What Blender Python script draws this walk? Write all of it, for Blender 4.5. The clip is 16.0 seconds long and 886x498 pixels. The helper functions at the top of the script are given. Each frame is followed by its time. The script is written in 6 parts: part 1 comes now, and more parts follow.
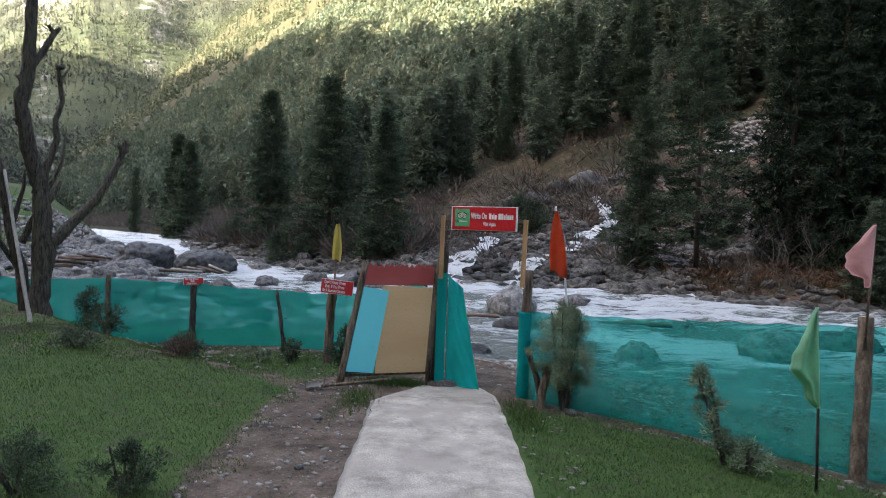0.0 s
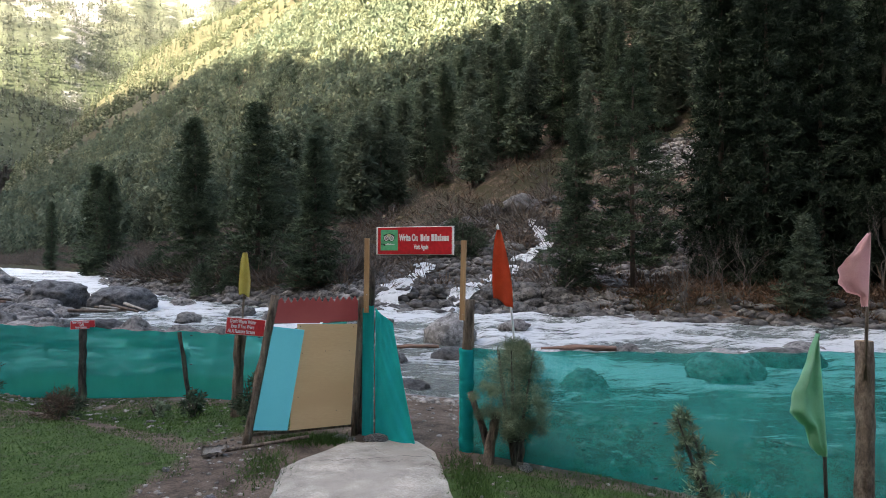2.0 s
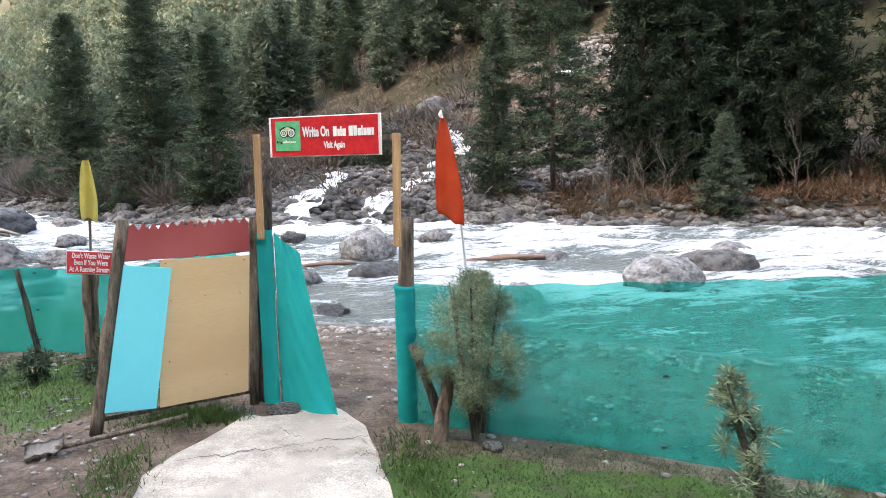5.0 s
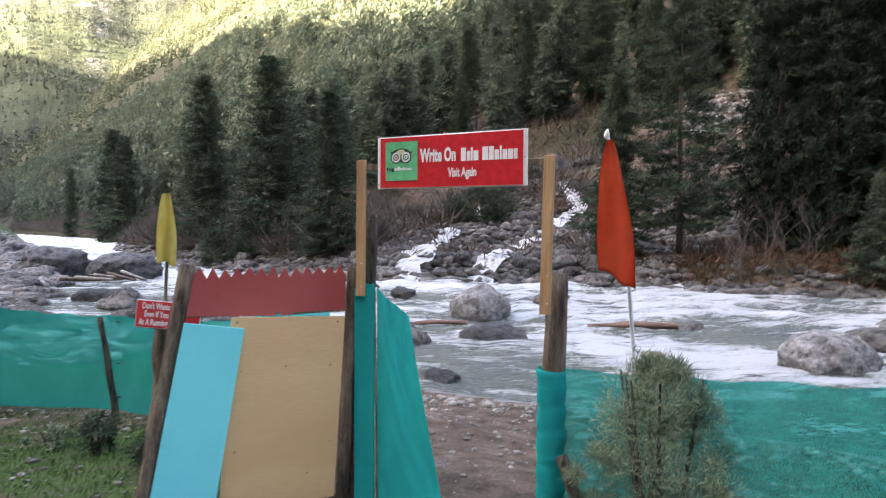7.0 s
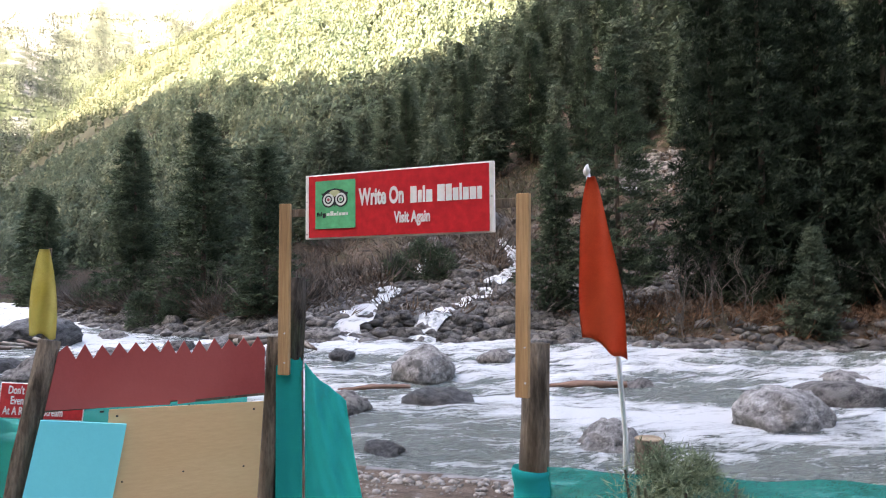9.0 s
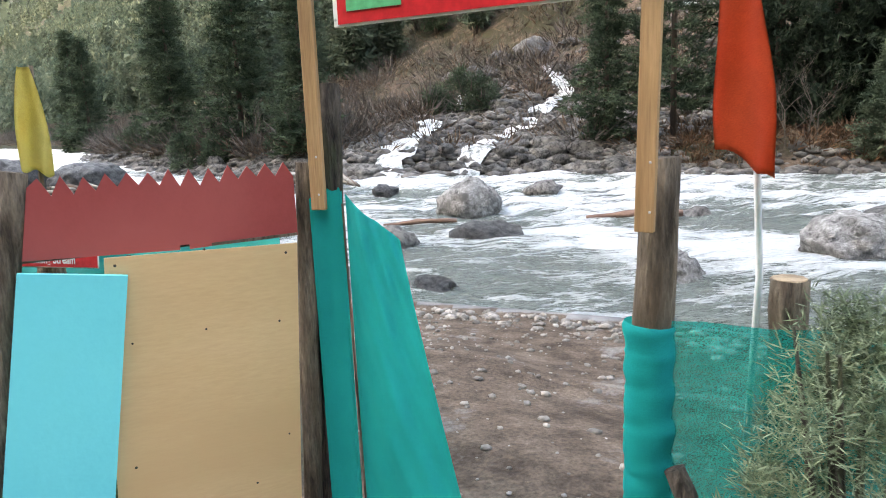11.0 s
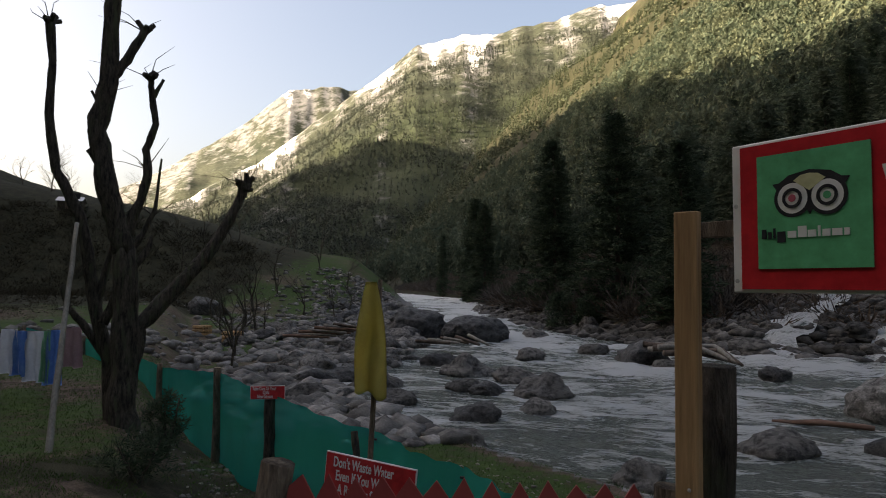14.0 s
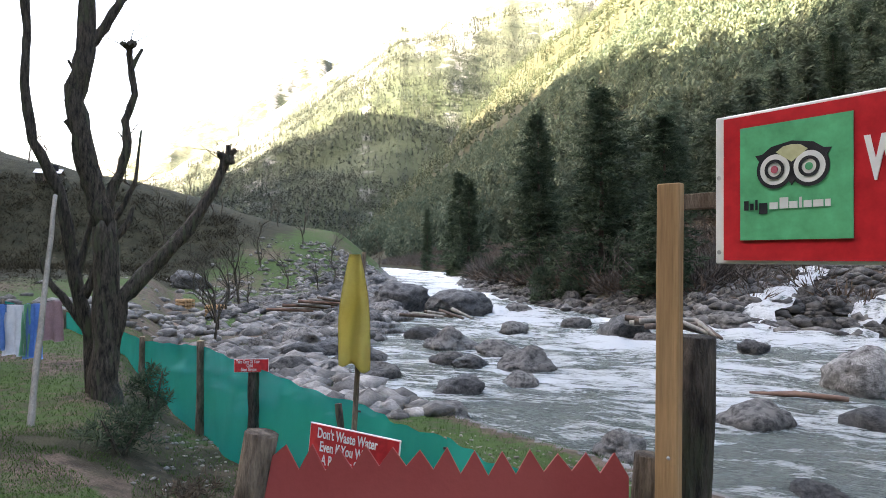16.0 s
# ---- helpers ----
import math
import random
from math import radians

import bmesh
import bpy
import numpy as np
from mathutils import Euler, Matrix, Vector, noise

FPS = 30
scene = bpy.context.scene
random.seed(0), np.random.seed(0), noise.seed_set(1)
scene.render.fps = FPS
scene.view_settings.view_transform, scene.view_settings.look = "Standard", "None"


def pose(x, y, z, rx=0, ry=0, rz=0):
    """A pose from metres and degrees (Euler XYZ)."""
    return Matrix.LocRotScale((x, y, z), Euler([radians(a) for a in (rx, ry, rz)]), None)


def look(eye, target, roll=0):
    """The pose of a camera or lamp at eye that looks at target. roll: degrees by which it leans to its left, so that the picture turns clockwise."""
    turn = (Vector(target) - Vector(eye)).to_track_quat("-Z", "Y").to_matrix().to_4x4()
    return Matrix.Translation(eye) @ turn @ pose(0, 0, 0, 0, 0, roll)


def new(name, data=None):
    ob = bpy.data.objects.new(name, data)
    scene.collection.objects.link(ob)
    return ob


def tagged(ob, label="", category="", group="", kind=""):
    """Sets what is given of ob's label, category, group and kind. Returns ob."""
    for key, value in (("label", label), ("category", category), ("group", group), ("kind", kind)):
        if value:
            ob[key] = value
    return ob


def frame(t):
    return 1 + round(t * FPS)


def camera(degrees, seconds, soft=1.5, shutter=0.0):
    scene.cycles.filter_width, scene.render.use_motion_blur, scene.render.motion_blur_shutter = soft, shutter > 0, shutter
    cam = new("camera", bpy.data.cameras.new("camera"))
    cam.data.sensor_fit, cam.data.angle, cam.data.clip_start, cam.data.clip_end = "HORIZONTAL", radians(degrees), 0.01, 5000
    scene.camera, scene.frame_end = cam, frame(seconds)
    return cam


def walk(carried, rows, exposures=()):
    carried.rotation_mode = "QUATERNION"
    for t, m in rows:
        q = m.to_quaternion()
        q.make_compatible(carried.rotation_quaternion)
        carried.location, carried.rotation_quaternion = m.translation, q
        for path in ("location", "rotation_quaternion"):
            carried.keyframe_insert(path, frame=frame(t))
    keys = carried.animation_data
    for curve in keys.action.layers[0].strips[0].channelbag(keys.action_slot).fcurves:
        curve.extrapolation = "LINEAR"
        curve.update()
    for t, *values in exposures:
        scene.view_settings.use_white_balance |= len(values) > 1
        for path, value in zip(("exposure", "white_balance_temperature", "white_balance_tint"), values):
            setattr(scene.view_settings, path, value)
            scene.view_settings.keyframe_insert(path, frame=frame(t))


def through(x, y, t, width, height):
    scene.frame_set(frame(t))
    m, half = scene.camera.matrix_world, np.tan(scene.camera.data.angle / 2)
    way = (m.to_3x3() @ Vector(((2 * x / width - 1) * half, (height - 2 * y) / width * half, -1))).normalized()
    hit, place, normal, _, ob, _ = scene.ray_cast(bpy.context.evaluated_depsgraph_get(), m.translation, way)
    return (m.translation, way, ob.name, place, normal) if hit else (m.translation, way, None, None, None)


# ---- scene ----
cam = camera(65.7, 16.0, soft=0.9, shutter=0.3)
PATH = [
    (0, (-0.068, 0.643, 1.796), (-0.047, 2.642, 1.742), 2.1),
    (0.5, (-0.042, 0.894, 1.782), (-0.05, 2.894, 1.763), -0.8),
    (1, (0.019, 1.146, 1.781), (-0.024, 3.145, 1.739), 0.3),
    (1.5, (0.016, 1.444, 1.775), (0.082, 3.443, 1.771), 0.5),
    (2, (0.056, 1.743, 1.776), (0.26, 3.733, 1.804), 0.3),
    (2.5, (0.122, 2.004, 1.757), (0.411, 3.982, 1.714), 1.0),
    (3, (0.046, 2.296, 1.714), (0.61, 4.214, 1.644), 0.5),
    (3.2, (0.035, 2.406, 1.725), (0.561, 4.334, 1.632), 1.1),
    (5.3, (0.162, 3.681, 1.731), (0.562, 5.623, 1.47), -2.5),
    (5.5, (0.155, 3.807, 1.7), (0.385, 5.777, 1.441), -1.5),
    (6, (0.178, 4.079, 1.721), (0.221, 6.073, 1.571), -0.5),
    (6.5, (0.161, 4.401, 1.663), (0.162, 6.396, 1.526), -2.1),
    (7, (0.177, 4.711, 1.626), (0.317, 6.705, 1.559), 0.3),
    (7.5, (0.209, 4.929, 1.641), (0.409, 6.917, 1.72), 1.3),
    (8, (0.108, 5.124, 1.615), (0.331, 7.108, 1.742), 0.7),
    (8.5, (0.146, 5.27, 1.607), (0.506, 7.232, 1.747), -0.2),
    (9, (0.203, 5.391, 1.627), (0.517, 7.364, 1.729), -0.5),
    (9.2, (0.188, 5.42, 1.631), (0.466, 7.4, 1.63), -1.6),
    (11.3, (0.188, 6.226, 1.524), (0.356, 8.169, 1.079), -2.0),
    (11.5, (0.249, 6.333, 1.513), (0.399, 8.266, 1.024), -0.7),
    (11.6, (0.204, 6.381, 1.5), (0.448, 8.31, 1.032), 0.8),
    (12, (0.158, 6.603, 1.563), (-0.032, 8.538, 1.094), -1.9),
    (12.5, (0.128, 6.772, 1.624), (-0.454, 8.63, 1.169), 0.4),
    (13, (0.125, 6.887, 1.711), (-0.614, 8.719, 1.397), 0.1),
    (13.5, (0.12, 6.915, 1.793), (-0.632, 8.765, 1.692), -0.3),
    (14, (0.132, 6.881, 1.822), (-0.706, 8.695, 1.924), 0.2),
    (14.5, (0.128, 6.883, 1.816), (-0.75, 8.679, 1.879), 0.4),
    (15, (0.128, 6.89, 1.816), (-0.718, 8.701, 1.881), 0.4),
    (15.5, (0.13, 6.891, 1.817), (-0.668, 8.725, 1.855), 0.2),
    (16, (0.131, 6.886, 1.816), (-0.665, 8.72, 1.843), 0.3),
]
EXPOSURES = [(t, stops, 7700 if 11 < t < 12 else 7150 if 6 < t < 13 else 7450 if 2 < t < 6 else 6800 if t < 2 else 7700 if 13.6 < t < 14.8 else 7150, 8 if 11 < t < 13.5 else 17 if 6 < t < 13 else 12) for t, stops in ((0, 3.92), (0.5, 4.05), (1.5, 3.85), (2.5, 4.25), (3.2, 4.55), (5.2, 5.2), (5.6, 5.2), (6.2, 4.8), (6.5, 4.68), (7.0, 4.6), (7.4, 4.2), (7.8, 3.45), (8.1, 3.25), (8.5, 4.2), (9.0, 4.6), (11.3, 5.1), (12.8, 5.15), (13.3, 4.75), (13.7, 3.15), (14.0, 2.15), (14.6, 1.95), (15.1, 3.5), (15.5, 3.97), (16, 4.3))]
walk(cam, [(t, look(eye, target, roll)) for t, eye, target, roll in PATH], EXPOSURES)

# ---- light: open sky over a valley whose floor lies in a ridge's shade ----
SUN_TO = Vector((-0.87, -0.49, 0.445)).normalized()
world = bpy.data.worlds.new("sky")
scene.world = world
world.use_nodes = True
wn = world.node_tree
sky = wn.nodes.new("ShaderNodeTexSky")
sky.sky_type, sky.sun_disc = "NISHITA", False
sky.sun_elevation = math.asin(SUN_TO.z)
sky.sun_rotation = math.atan2(SUN_TO.x, SUN_TO.y)
sky.air_density, sky.dust_density, sky.ozone_density = 0.8, 6.0, 0.8
wn.links.new(sky.outputs[0], wn.nodes["Background"].inputs[0])
wn.nodes["Background"].inputs[1].default_value = 0.09
sun = new("sun", bpy.data.lights.new("sun", "SUN"))
sun.data.energy, sun.data.angle, sun.data.color = 5.0, radians(0.5), (1.0, 0.88, 0.68)
sun.matrix_world = look((0, 0, 300), Vector((0, 0, 300)) - SUN_TO)


# ---- materials ----
def mat(name, c1, c2, scale=6.0, rough=0.8, bump=0.3, fine=60.0, stretch=(1, 1, 1), c3=None, metal=0.0, island=0.0, vary=0.0, spec=0.3, low=0.35, high=0.65, dist=0.02, grain=0.55, through=0.0):
    """A surface that wanders between two colours at a coarse and a fine scale, with relief at both."""
    m = bpy.data.materials.new(name)
    m.use_nodes = True
    n, l = m.node_tree.nodes, m.node_tree.links
    p = n["Principled BSDF"]
    co, mp = n.new("ShaderNodeTexCoord"), n.new("ShaderNodeMapping")
    mp.inputs["Scale"].default_value = stretch
    l.new(co.outputs["Object"], mp.inputs["Vector"])
    big, small = n.new("ShaderNodeTexNoise"), n.new("ShaderNodeTexNoise")
    for t, s, d in ((big, scale, 6), (small, fine, 4)):
        t.inputs["Scale"].default_value, t.inputs["Detail"].default_value, t.inputs["Roughness"].default_value = s, d, 0.62
        l.new(mp.outputs[0], t.inputs["Vector"])
    ramp = n.new("ShaderNodeValToRGB")
    e = ramp.color_ramp.elements
    e[0].position, e[0].color, e[1].position, e[1].color = low, (*c1, 1), high, (*c2, 1)
    l.new(big.outputs["Fac"], ramp.inputs[0])
    mix = n.new("ShaderNodeMix")
    mix.data_type, mix.blend_type = "RGBA", "OVERLAY"
    mix.inputs[0].default_value = grain
    l.new(ramp.outputs[0], mix.inputs["A"])
    l.new(small.outputs["Fac"], mix.inputs["B"])
    col = mix.outputs["Result"]
    if c3:
        spot, r2, m2 = n.new("ShaderNodeTexNoise"), n.new("ShaderNodeValToRGB"), n.new("ShaderNodeMix")
        spot.inputs["Scale"].default_value, spot.inputs["Detail"].default_value = scale * 0.45, 5
        l.new(mp.outputs[0], spot.inputs["Vector"])
        r2.color_ramp.elements[0].position, r2.color_ramp.elements[1].position = 0.52, 0.68
        l.new(spot.outputs["Fac"], r2.inputs[0])
        m2.data_type = "RGBA"
        l.new(r2.outputs[0], m2.inputs[0])
        l.new(col, m2.inputs["A"])
        m2.inputs["B"].default_value = (*c3, 1)
        col = m2.outputs["Result"]
    if island or vary:
        src, hsv, mr = n.new("ShaderNodeNewGeometry") if island else n.new("ShaderNodeObjectInfo"), n.new("ShaderNodeHueSaturation"), n.new("ShaderNodeMapRange")
        amount = island or vary
        mr.inputs["To Min"].default_value, mr.inputs["To Max"].default_value = 1 - amount, 1 + amount
        l.new(src.outputs["Random Per Island" if island else "Random"], mr.inputs["Value"])
        l.new(mr.outputs[0], hsv.inputs["Value"])
        l.new(col, hsv.inputs["Color"])
        col = hsv.outputs[0]
    l.new(col, p.inputs["Base Color"])
    p.inputs["Roughness"].default_value, p.inputs["Metallic"].default_value = rough, metal
    p.inputs["Specular IOR Level"].default_value = spec
    if through:
        tl, ms = n.new("ShaderNodeBsdfTranslucent"), n.new("ShaderNodeMixShader")
        l.new(col, tl.inputs[0])
        ms.inputs[0].default_value = through
        l.new(p.outputs[0], ms.inputs[1])
        l.new(tl.outputs[0], ms.inputs[2])
        l.new(ms.outputs[0], n["Material Output"].inputs[0])
    if bump:
        add, b = n.new("ShaderNodeMath"), n.new("ShaderNodeBump")
        add.operation = "ADD"
        l.new(big.outputs["Fac"], add.inputs[0])
        l.new(small.outputs["Fac"], add.inputs[1])
        l.new(add.outputs[0], b.inputs["Height"])
        b.inputs["Strength"].default_value, b.inputs["Distance"].default_value = bump, dist
        l.new(b.outputs[0], p.inputs["Normal"])
    return m


M = {}
M["wood_old"] = mat("weathered wood", (0.050, 0.036, 0.025), (0.24, 0.19, 0.14), 26, 0.88, 1.0, 150, (1, 1, 0.16), c3=(0.115, 0.082, 0.056), grain=0.95)
M["wood_dark"] = mat("dark bark", (0.018, 0.015, 0.012), (0.115, 0.096, 0.078), 30, 0.9, 1.0, 120, (1, 1, 0.2), c3=(0.09, 0.1, 0.06))
M["wood_cut"] = mat("sawn pale wood", (0.30, 0.175, 0.085), (0.45, 0.29, 0.15), 22, 0.7, 0.3, 140, (1, 1, 0.05))
M["wood_end"] = mat("cut end of a log", (0.20, 0.14, 0.085), (0.36, 0.265, 0.165), 16, 0.8, 0.4, 90)
M["red_sheet"] = mat("faded red painted sheet", (0.31, 0.052, 0.048), (0.35, 0.066, 0.060), 3, 0.55, 0.08, 60, c3=(0.38, 0.085, 0.075), grain=0.12)
M["blue_foam"] = mat("pale blue foam board", (0.125, 0.62, 0.67), (0.15, 0.67, 0.71), 2, 0.6, 0.05, 60, grain=0.08)
M["ply"] = mat("tan plywood", (0.58, 0.385, 0.195), (0.62, 0.42, 0.22), 2.5, 0.6, 0.06, 50, (0.4, 0.4, 2.0), c3=(0.55, 0.36, 0.18), grain=0.14)
M["sign_red"] = mat("printed red vinyl", (0.52, 0.022, 0.03), (0.56, 0.028, 0.036), 2, 0.35, 0.02, 30)
M["sign_red_dim"] = mat("red painted board", (0.50, 0.03, 0.035), (0.58, 0.05, 0.05), 5, 0.5, 0.05, 30)
M["sign_green"] = mat("printed green vinyl", (0.10, 0.42, 0.20), (0.11, 0.45, 0.22), 2, 0.35, 0.02, 30)
M["white"] = mat("white print", (0.72, 0.72, 0.70), (0.8, 0.8, 0.78), 8, 0.45, 0.03, 40)
M["black"] = mat("black print", (0.02, 0.02, 0.025), (0.03, 0.03, 0.035), 8, 0.45, 0.02, 40)
M["cream"] = mat("pale yellow print", (0.55, 0.55, 0.33), (0.6, 0.6, 0.36), 8, 0.45, 0.02, 40)
M["pinkdot"] = mat("rose print", (0.45, 0.1, 0.14), (0.5, 0.12, 0.16), 8, 0.45, 0.02, 40)
M["yellow"] = mat("mustard flag cloth", (0.56, 0.47, 0.14), (0.66, 0.57, 0.20), 6, 0.85, 0.3, 300)
M["orange"] = mat("orange flag cloth", (0.54, 0.080, 0.024), (0.66, 0.110, 0.038), 5, 0.8, 0.3, 300)
M["pink"] = mat("pink flag cloth", (0.66, 0.38, 0.37), (0.78, 0.50, 0.48), 6, 0.85, 0.3, 300)
M["green"] = mat("pale green flag cloth", (0.20, 0.46, 0.27), (0.28, 0.56, 0.36), 6, 0.85, 0.3, 300)
M["cloth_white"] = mat("white towel", (0.6, 0.62, 0.66), (0.75, 0.76, 0.8), 8, 0.9, 0.3, 200)
M["cloth_blue"] = mat("blue towel", (0.12, 0.25, 0.55), (0.2, 0.36, 0.66), 8, 0.9, 0.3, 200)
M["cloth_mauve"] = mat("mauve garment", (0.35, 0.26, 0.28), (0.45, 0.34, 0.36), 8, 0.9, 0.3, 200)
M["plastic_blue"] = mat("blue plastic pipe", (0.06, 0.2, 0.5), (0.08, 0.25, 0.58), 8, 0.4, 0.03, 40)
M["tin"] = mat("dull tin", (0.4, 0.4, 0.4), (0.55, 0.55, 0.55), 20, 0.45, 0.1, 90, metal=0.8)
M["concrete"] = mat("worn concrete", (0.27, 0.24, 0.195), (0.50, 0.455, 0.385), 4.0, 0.92, 1.0, 90, c3=(0.36, 0.32, 0.265), grain=0.9)
M["rock"] = mat("grey river rock", (0.055, 0.052, 0.05), (0.30, 0.285, 0.265), 5.0, 0.85, 1.0, 30, c3=(0.25, 0.24, 0.22), vary=0.4, dist=0.09, grain=0.9)
M["rock_bank"] = mat("dark lichened rock", (0.024, 0.023, 0.022), (0.17, 0.163, 0.15), 4.0, 0.85, 1.0, 30, c3=(0.20, 0.19, 0.17), vary=0.45, dist=0.09, grain=0.9)
M["rock_dark"] = mat("dark wet rock", (0.018, 0.019, 0.02), (0.13, 0.128, 0.125), 5.0, 0.6, 1.0, 30, vary=0.3, dist=0.09, grain=0.9)
M["rock_pale"] = mat("pale lichened granite", (0.10, 0.096, 0.09), (0.46, 0.445, 0.42), 5.0, 0.9, 1.0, 22, c3=(0.14, 0.135, 0.125), dist=0.10, grain=0.9)
M["stones"] = mat("mixed stones", (0.085, 0.08, 0.075), (0.26, 0.245, 0.225), 3.0, 0.88, 0.7, 25, island=0.5, dist=0.03)
M["stones_dark"] = mat("dark broken stones", (0.030, 0.029, 0.028), (0.150, 0.143, 0.132), 3.0, 0.85, 0.7, 25, island=0.6, dist=0.03)
M["pebbles"] = mat("pale gravel", (0.12, 0.108, 0.092), (0.27, 0.248, 0.22), 8, 0.9, 0.4, 40, island=0.45)
M["needles"] = mat("conifer needles", (0.032, 0.052, 0.031), (0.078, 0.102, 0.060), 0.7, 0.75, 0, 12, island=0.4, spec=0.15, through=0.25)
# darker copy of the needles: shade inside the packed firs is in the colour
M["needles_shaded"] = mat("dense fir needles, shade in colour", (0.014, 0.024, 0.015), (0.040, 0.056, 0.034), 0.7, 0.8, 0, 12, island=0.35, spec=0.12, through=0.15)
# slope conifers run paler than the bank's, with valley haze in the colour
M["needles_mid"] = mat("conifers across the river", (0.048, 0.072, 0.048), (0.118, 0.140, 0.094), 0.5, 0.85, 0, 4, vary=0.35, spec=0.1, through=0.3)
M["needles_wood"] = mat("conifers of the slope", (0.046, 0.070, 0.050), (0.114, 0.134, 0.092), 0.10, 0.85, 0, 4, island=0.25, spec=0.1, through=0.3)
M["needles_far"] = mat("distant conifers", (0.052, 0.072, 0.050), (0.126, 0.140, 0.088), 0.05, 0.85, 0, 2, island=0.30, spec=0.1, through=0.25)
# woods up the valley: greyed and blued further, haze put into the colour
M["needles_haze"] = mat("conifers up the valley, haze in colour", (0.048, 0.060, 0.054), (0.095, 0.105, 0.085), 0.02, 0.85, 0, 1, island=0.30, spec=0.1, through=0.2)
M["juniper"] = mat("juniper sprays", (0.095, 0.130, 0.078), (0.265, 0.310, 0.195), 5, 0.8, 0, 60, island=0.45, through=0.35, spec=0.15)
M["twigs"] = mat("bare grey twigs", (0.060, 0.052, 0.043), (0.12, 0.104, 0.088), 5, 0.9, 0.2, 60, island=0.3)
M["scrub_dark"] = mat("dark dry scrub", (0.022, 0.020, 0.013), (0.060, 0.052, 0.034), 2, 0.9, 0, 20, island=0.4, spec=0.1)
M["scrub_rust"] = mat("rust-brown scrub", (0.060, 0.034, 0.020), (0.150, 0.092, 0.056), 2, 0.9, 0, 20, island=0.45, spec=0.1)
M["scrub"] = mat("brown scrub", (0.055, 0.040, 0.029), (0.135, 0.098, 0.070), 2, 0.9, 0, 20, island=0.4, spec=0.1)
M["grass"] = mat("short grass", (0.031, 0.070, 0.015), (0.066, 0.111, 0.029), 1.2, 0.8, 0, 40, island=0.3, spec=0.15, through=0.25)
M["log_red"] = mat("stripped red-brown timber", (0.10, 0.055, 0.038), (0.24, 0.15, 0.11), 6, 0.8, 0.5, 60, (0.2, 1, 1))
M["pole_grey"] = mat("peeled grey pole", (0.17, 0.155, 0.13), (0.30, 0.28, 0.245), 6, 0.85, 0.4, 60, (1, 1, 0.1))
M["bark_post"] = mat("peeling brown bark", (0.06, 0.042, 0.030), (0.24, 0.185, 0.14), 14, 0.9, 1.0, 70, (1, 1, 0.45), c3=(0.15, 0.112, 0.083), grain=0.9)
M["bark_far"] = mat("conifer bark", (0.06, 0.045, 0.035), (0.13, 0.10, 0.08), 4, 0.9, 0.4, 30, (1, 1, 0.2))


def net_material(name, cover, c1=(0.0, 0.29, 0.25), c2=(0.006, 0.38, 0.325)):
    """Teal shade net: open weave, half of the light goes through."""
    m = mat(name, c1, c2, 1.6, 0.7, 0.15, 350, dist=0.004, spec=0.08)
    n, l = m.node_tree.nodes, m.node_tree.links
    p, out = n["Principled BSDF"], n["Material Output"]
    tr, tl, mix, mx2 = n.new("ShaderNodeBsdfTransparent"), n.new("ShaderNodeBsdfTranslucent"), n.new("ShaderNodeMixShader"), n.new("ShaderNodeMixShader")
    tl.inputs[0].default_value = (0.005, 0.35, 0.30, 1)
    tr.inputs[0].default_value = (0.30, 0.90, 0.84, 1)
    mx2.inputs[0].default_value, mix.inputs[0].default_value = 0.35, cover
    l.new(p.outputs[0], mx2.inputs[1])
    l.new(tl.outputs[0], mx2.inputs[2])
    l.new(tr.outputs[0], mix.inputs[1])
    l.new(mx2.outputs[0], mix.inputs[2])
    l.new(mix.outputs[0], out.inputs[0])
    return m


M["net"] = net_material("teal shade net", 0.51)
M["net_close"] = net_material("close teal shade net", 0.68)
M["net_double"] = net_material("doubled teal shade net", 0.97, (0.0, 0.31, 0.30), (0.0, 0.43, 0.41))


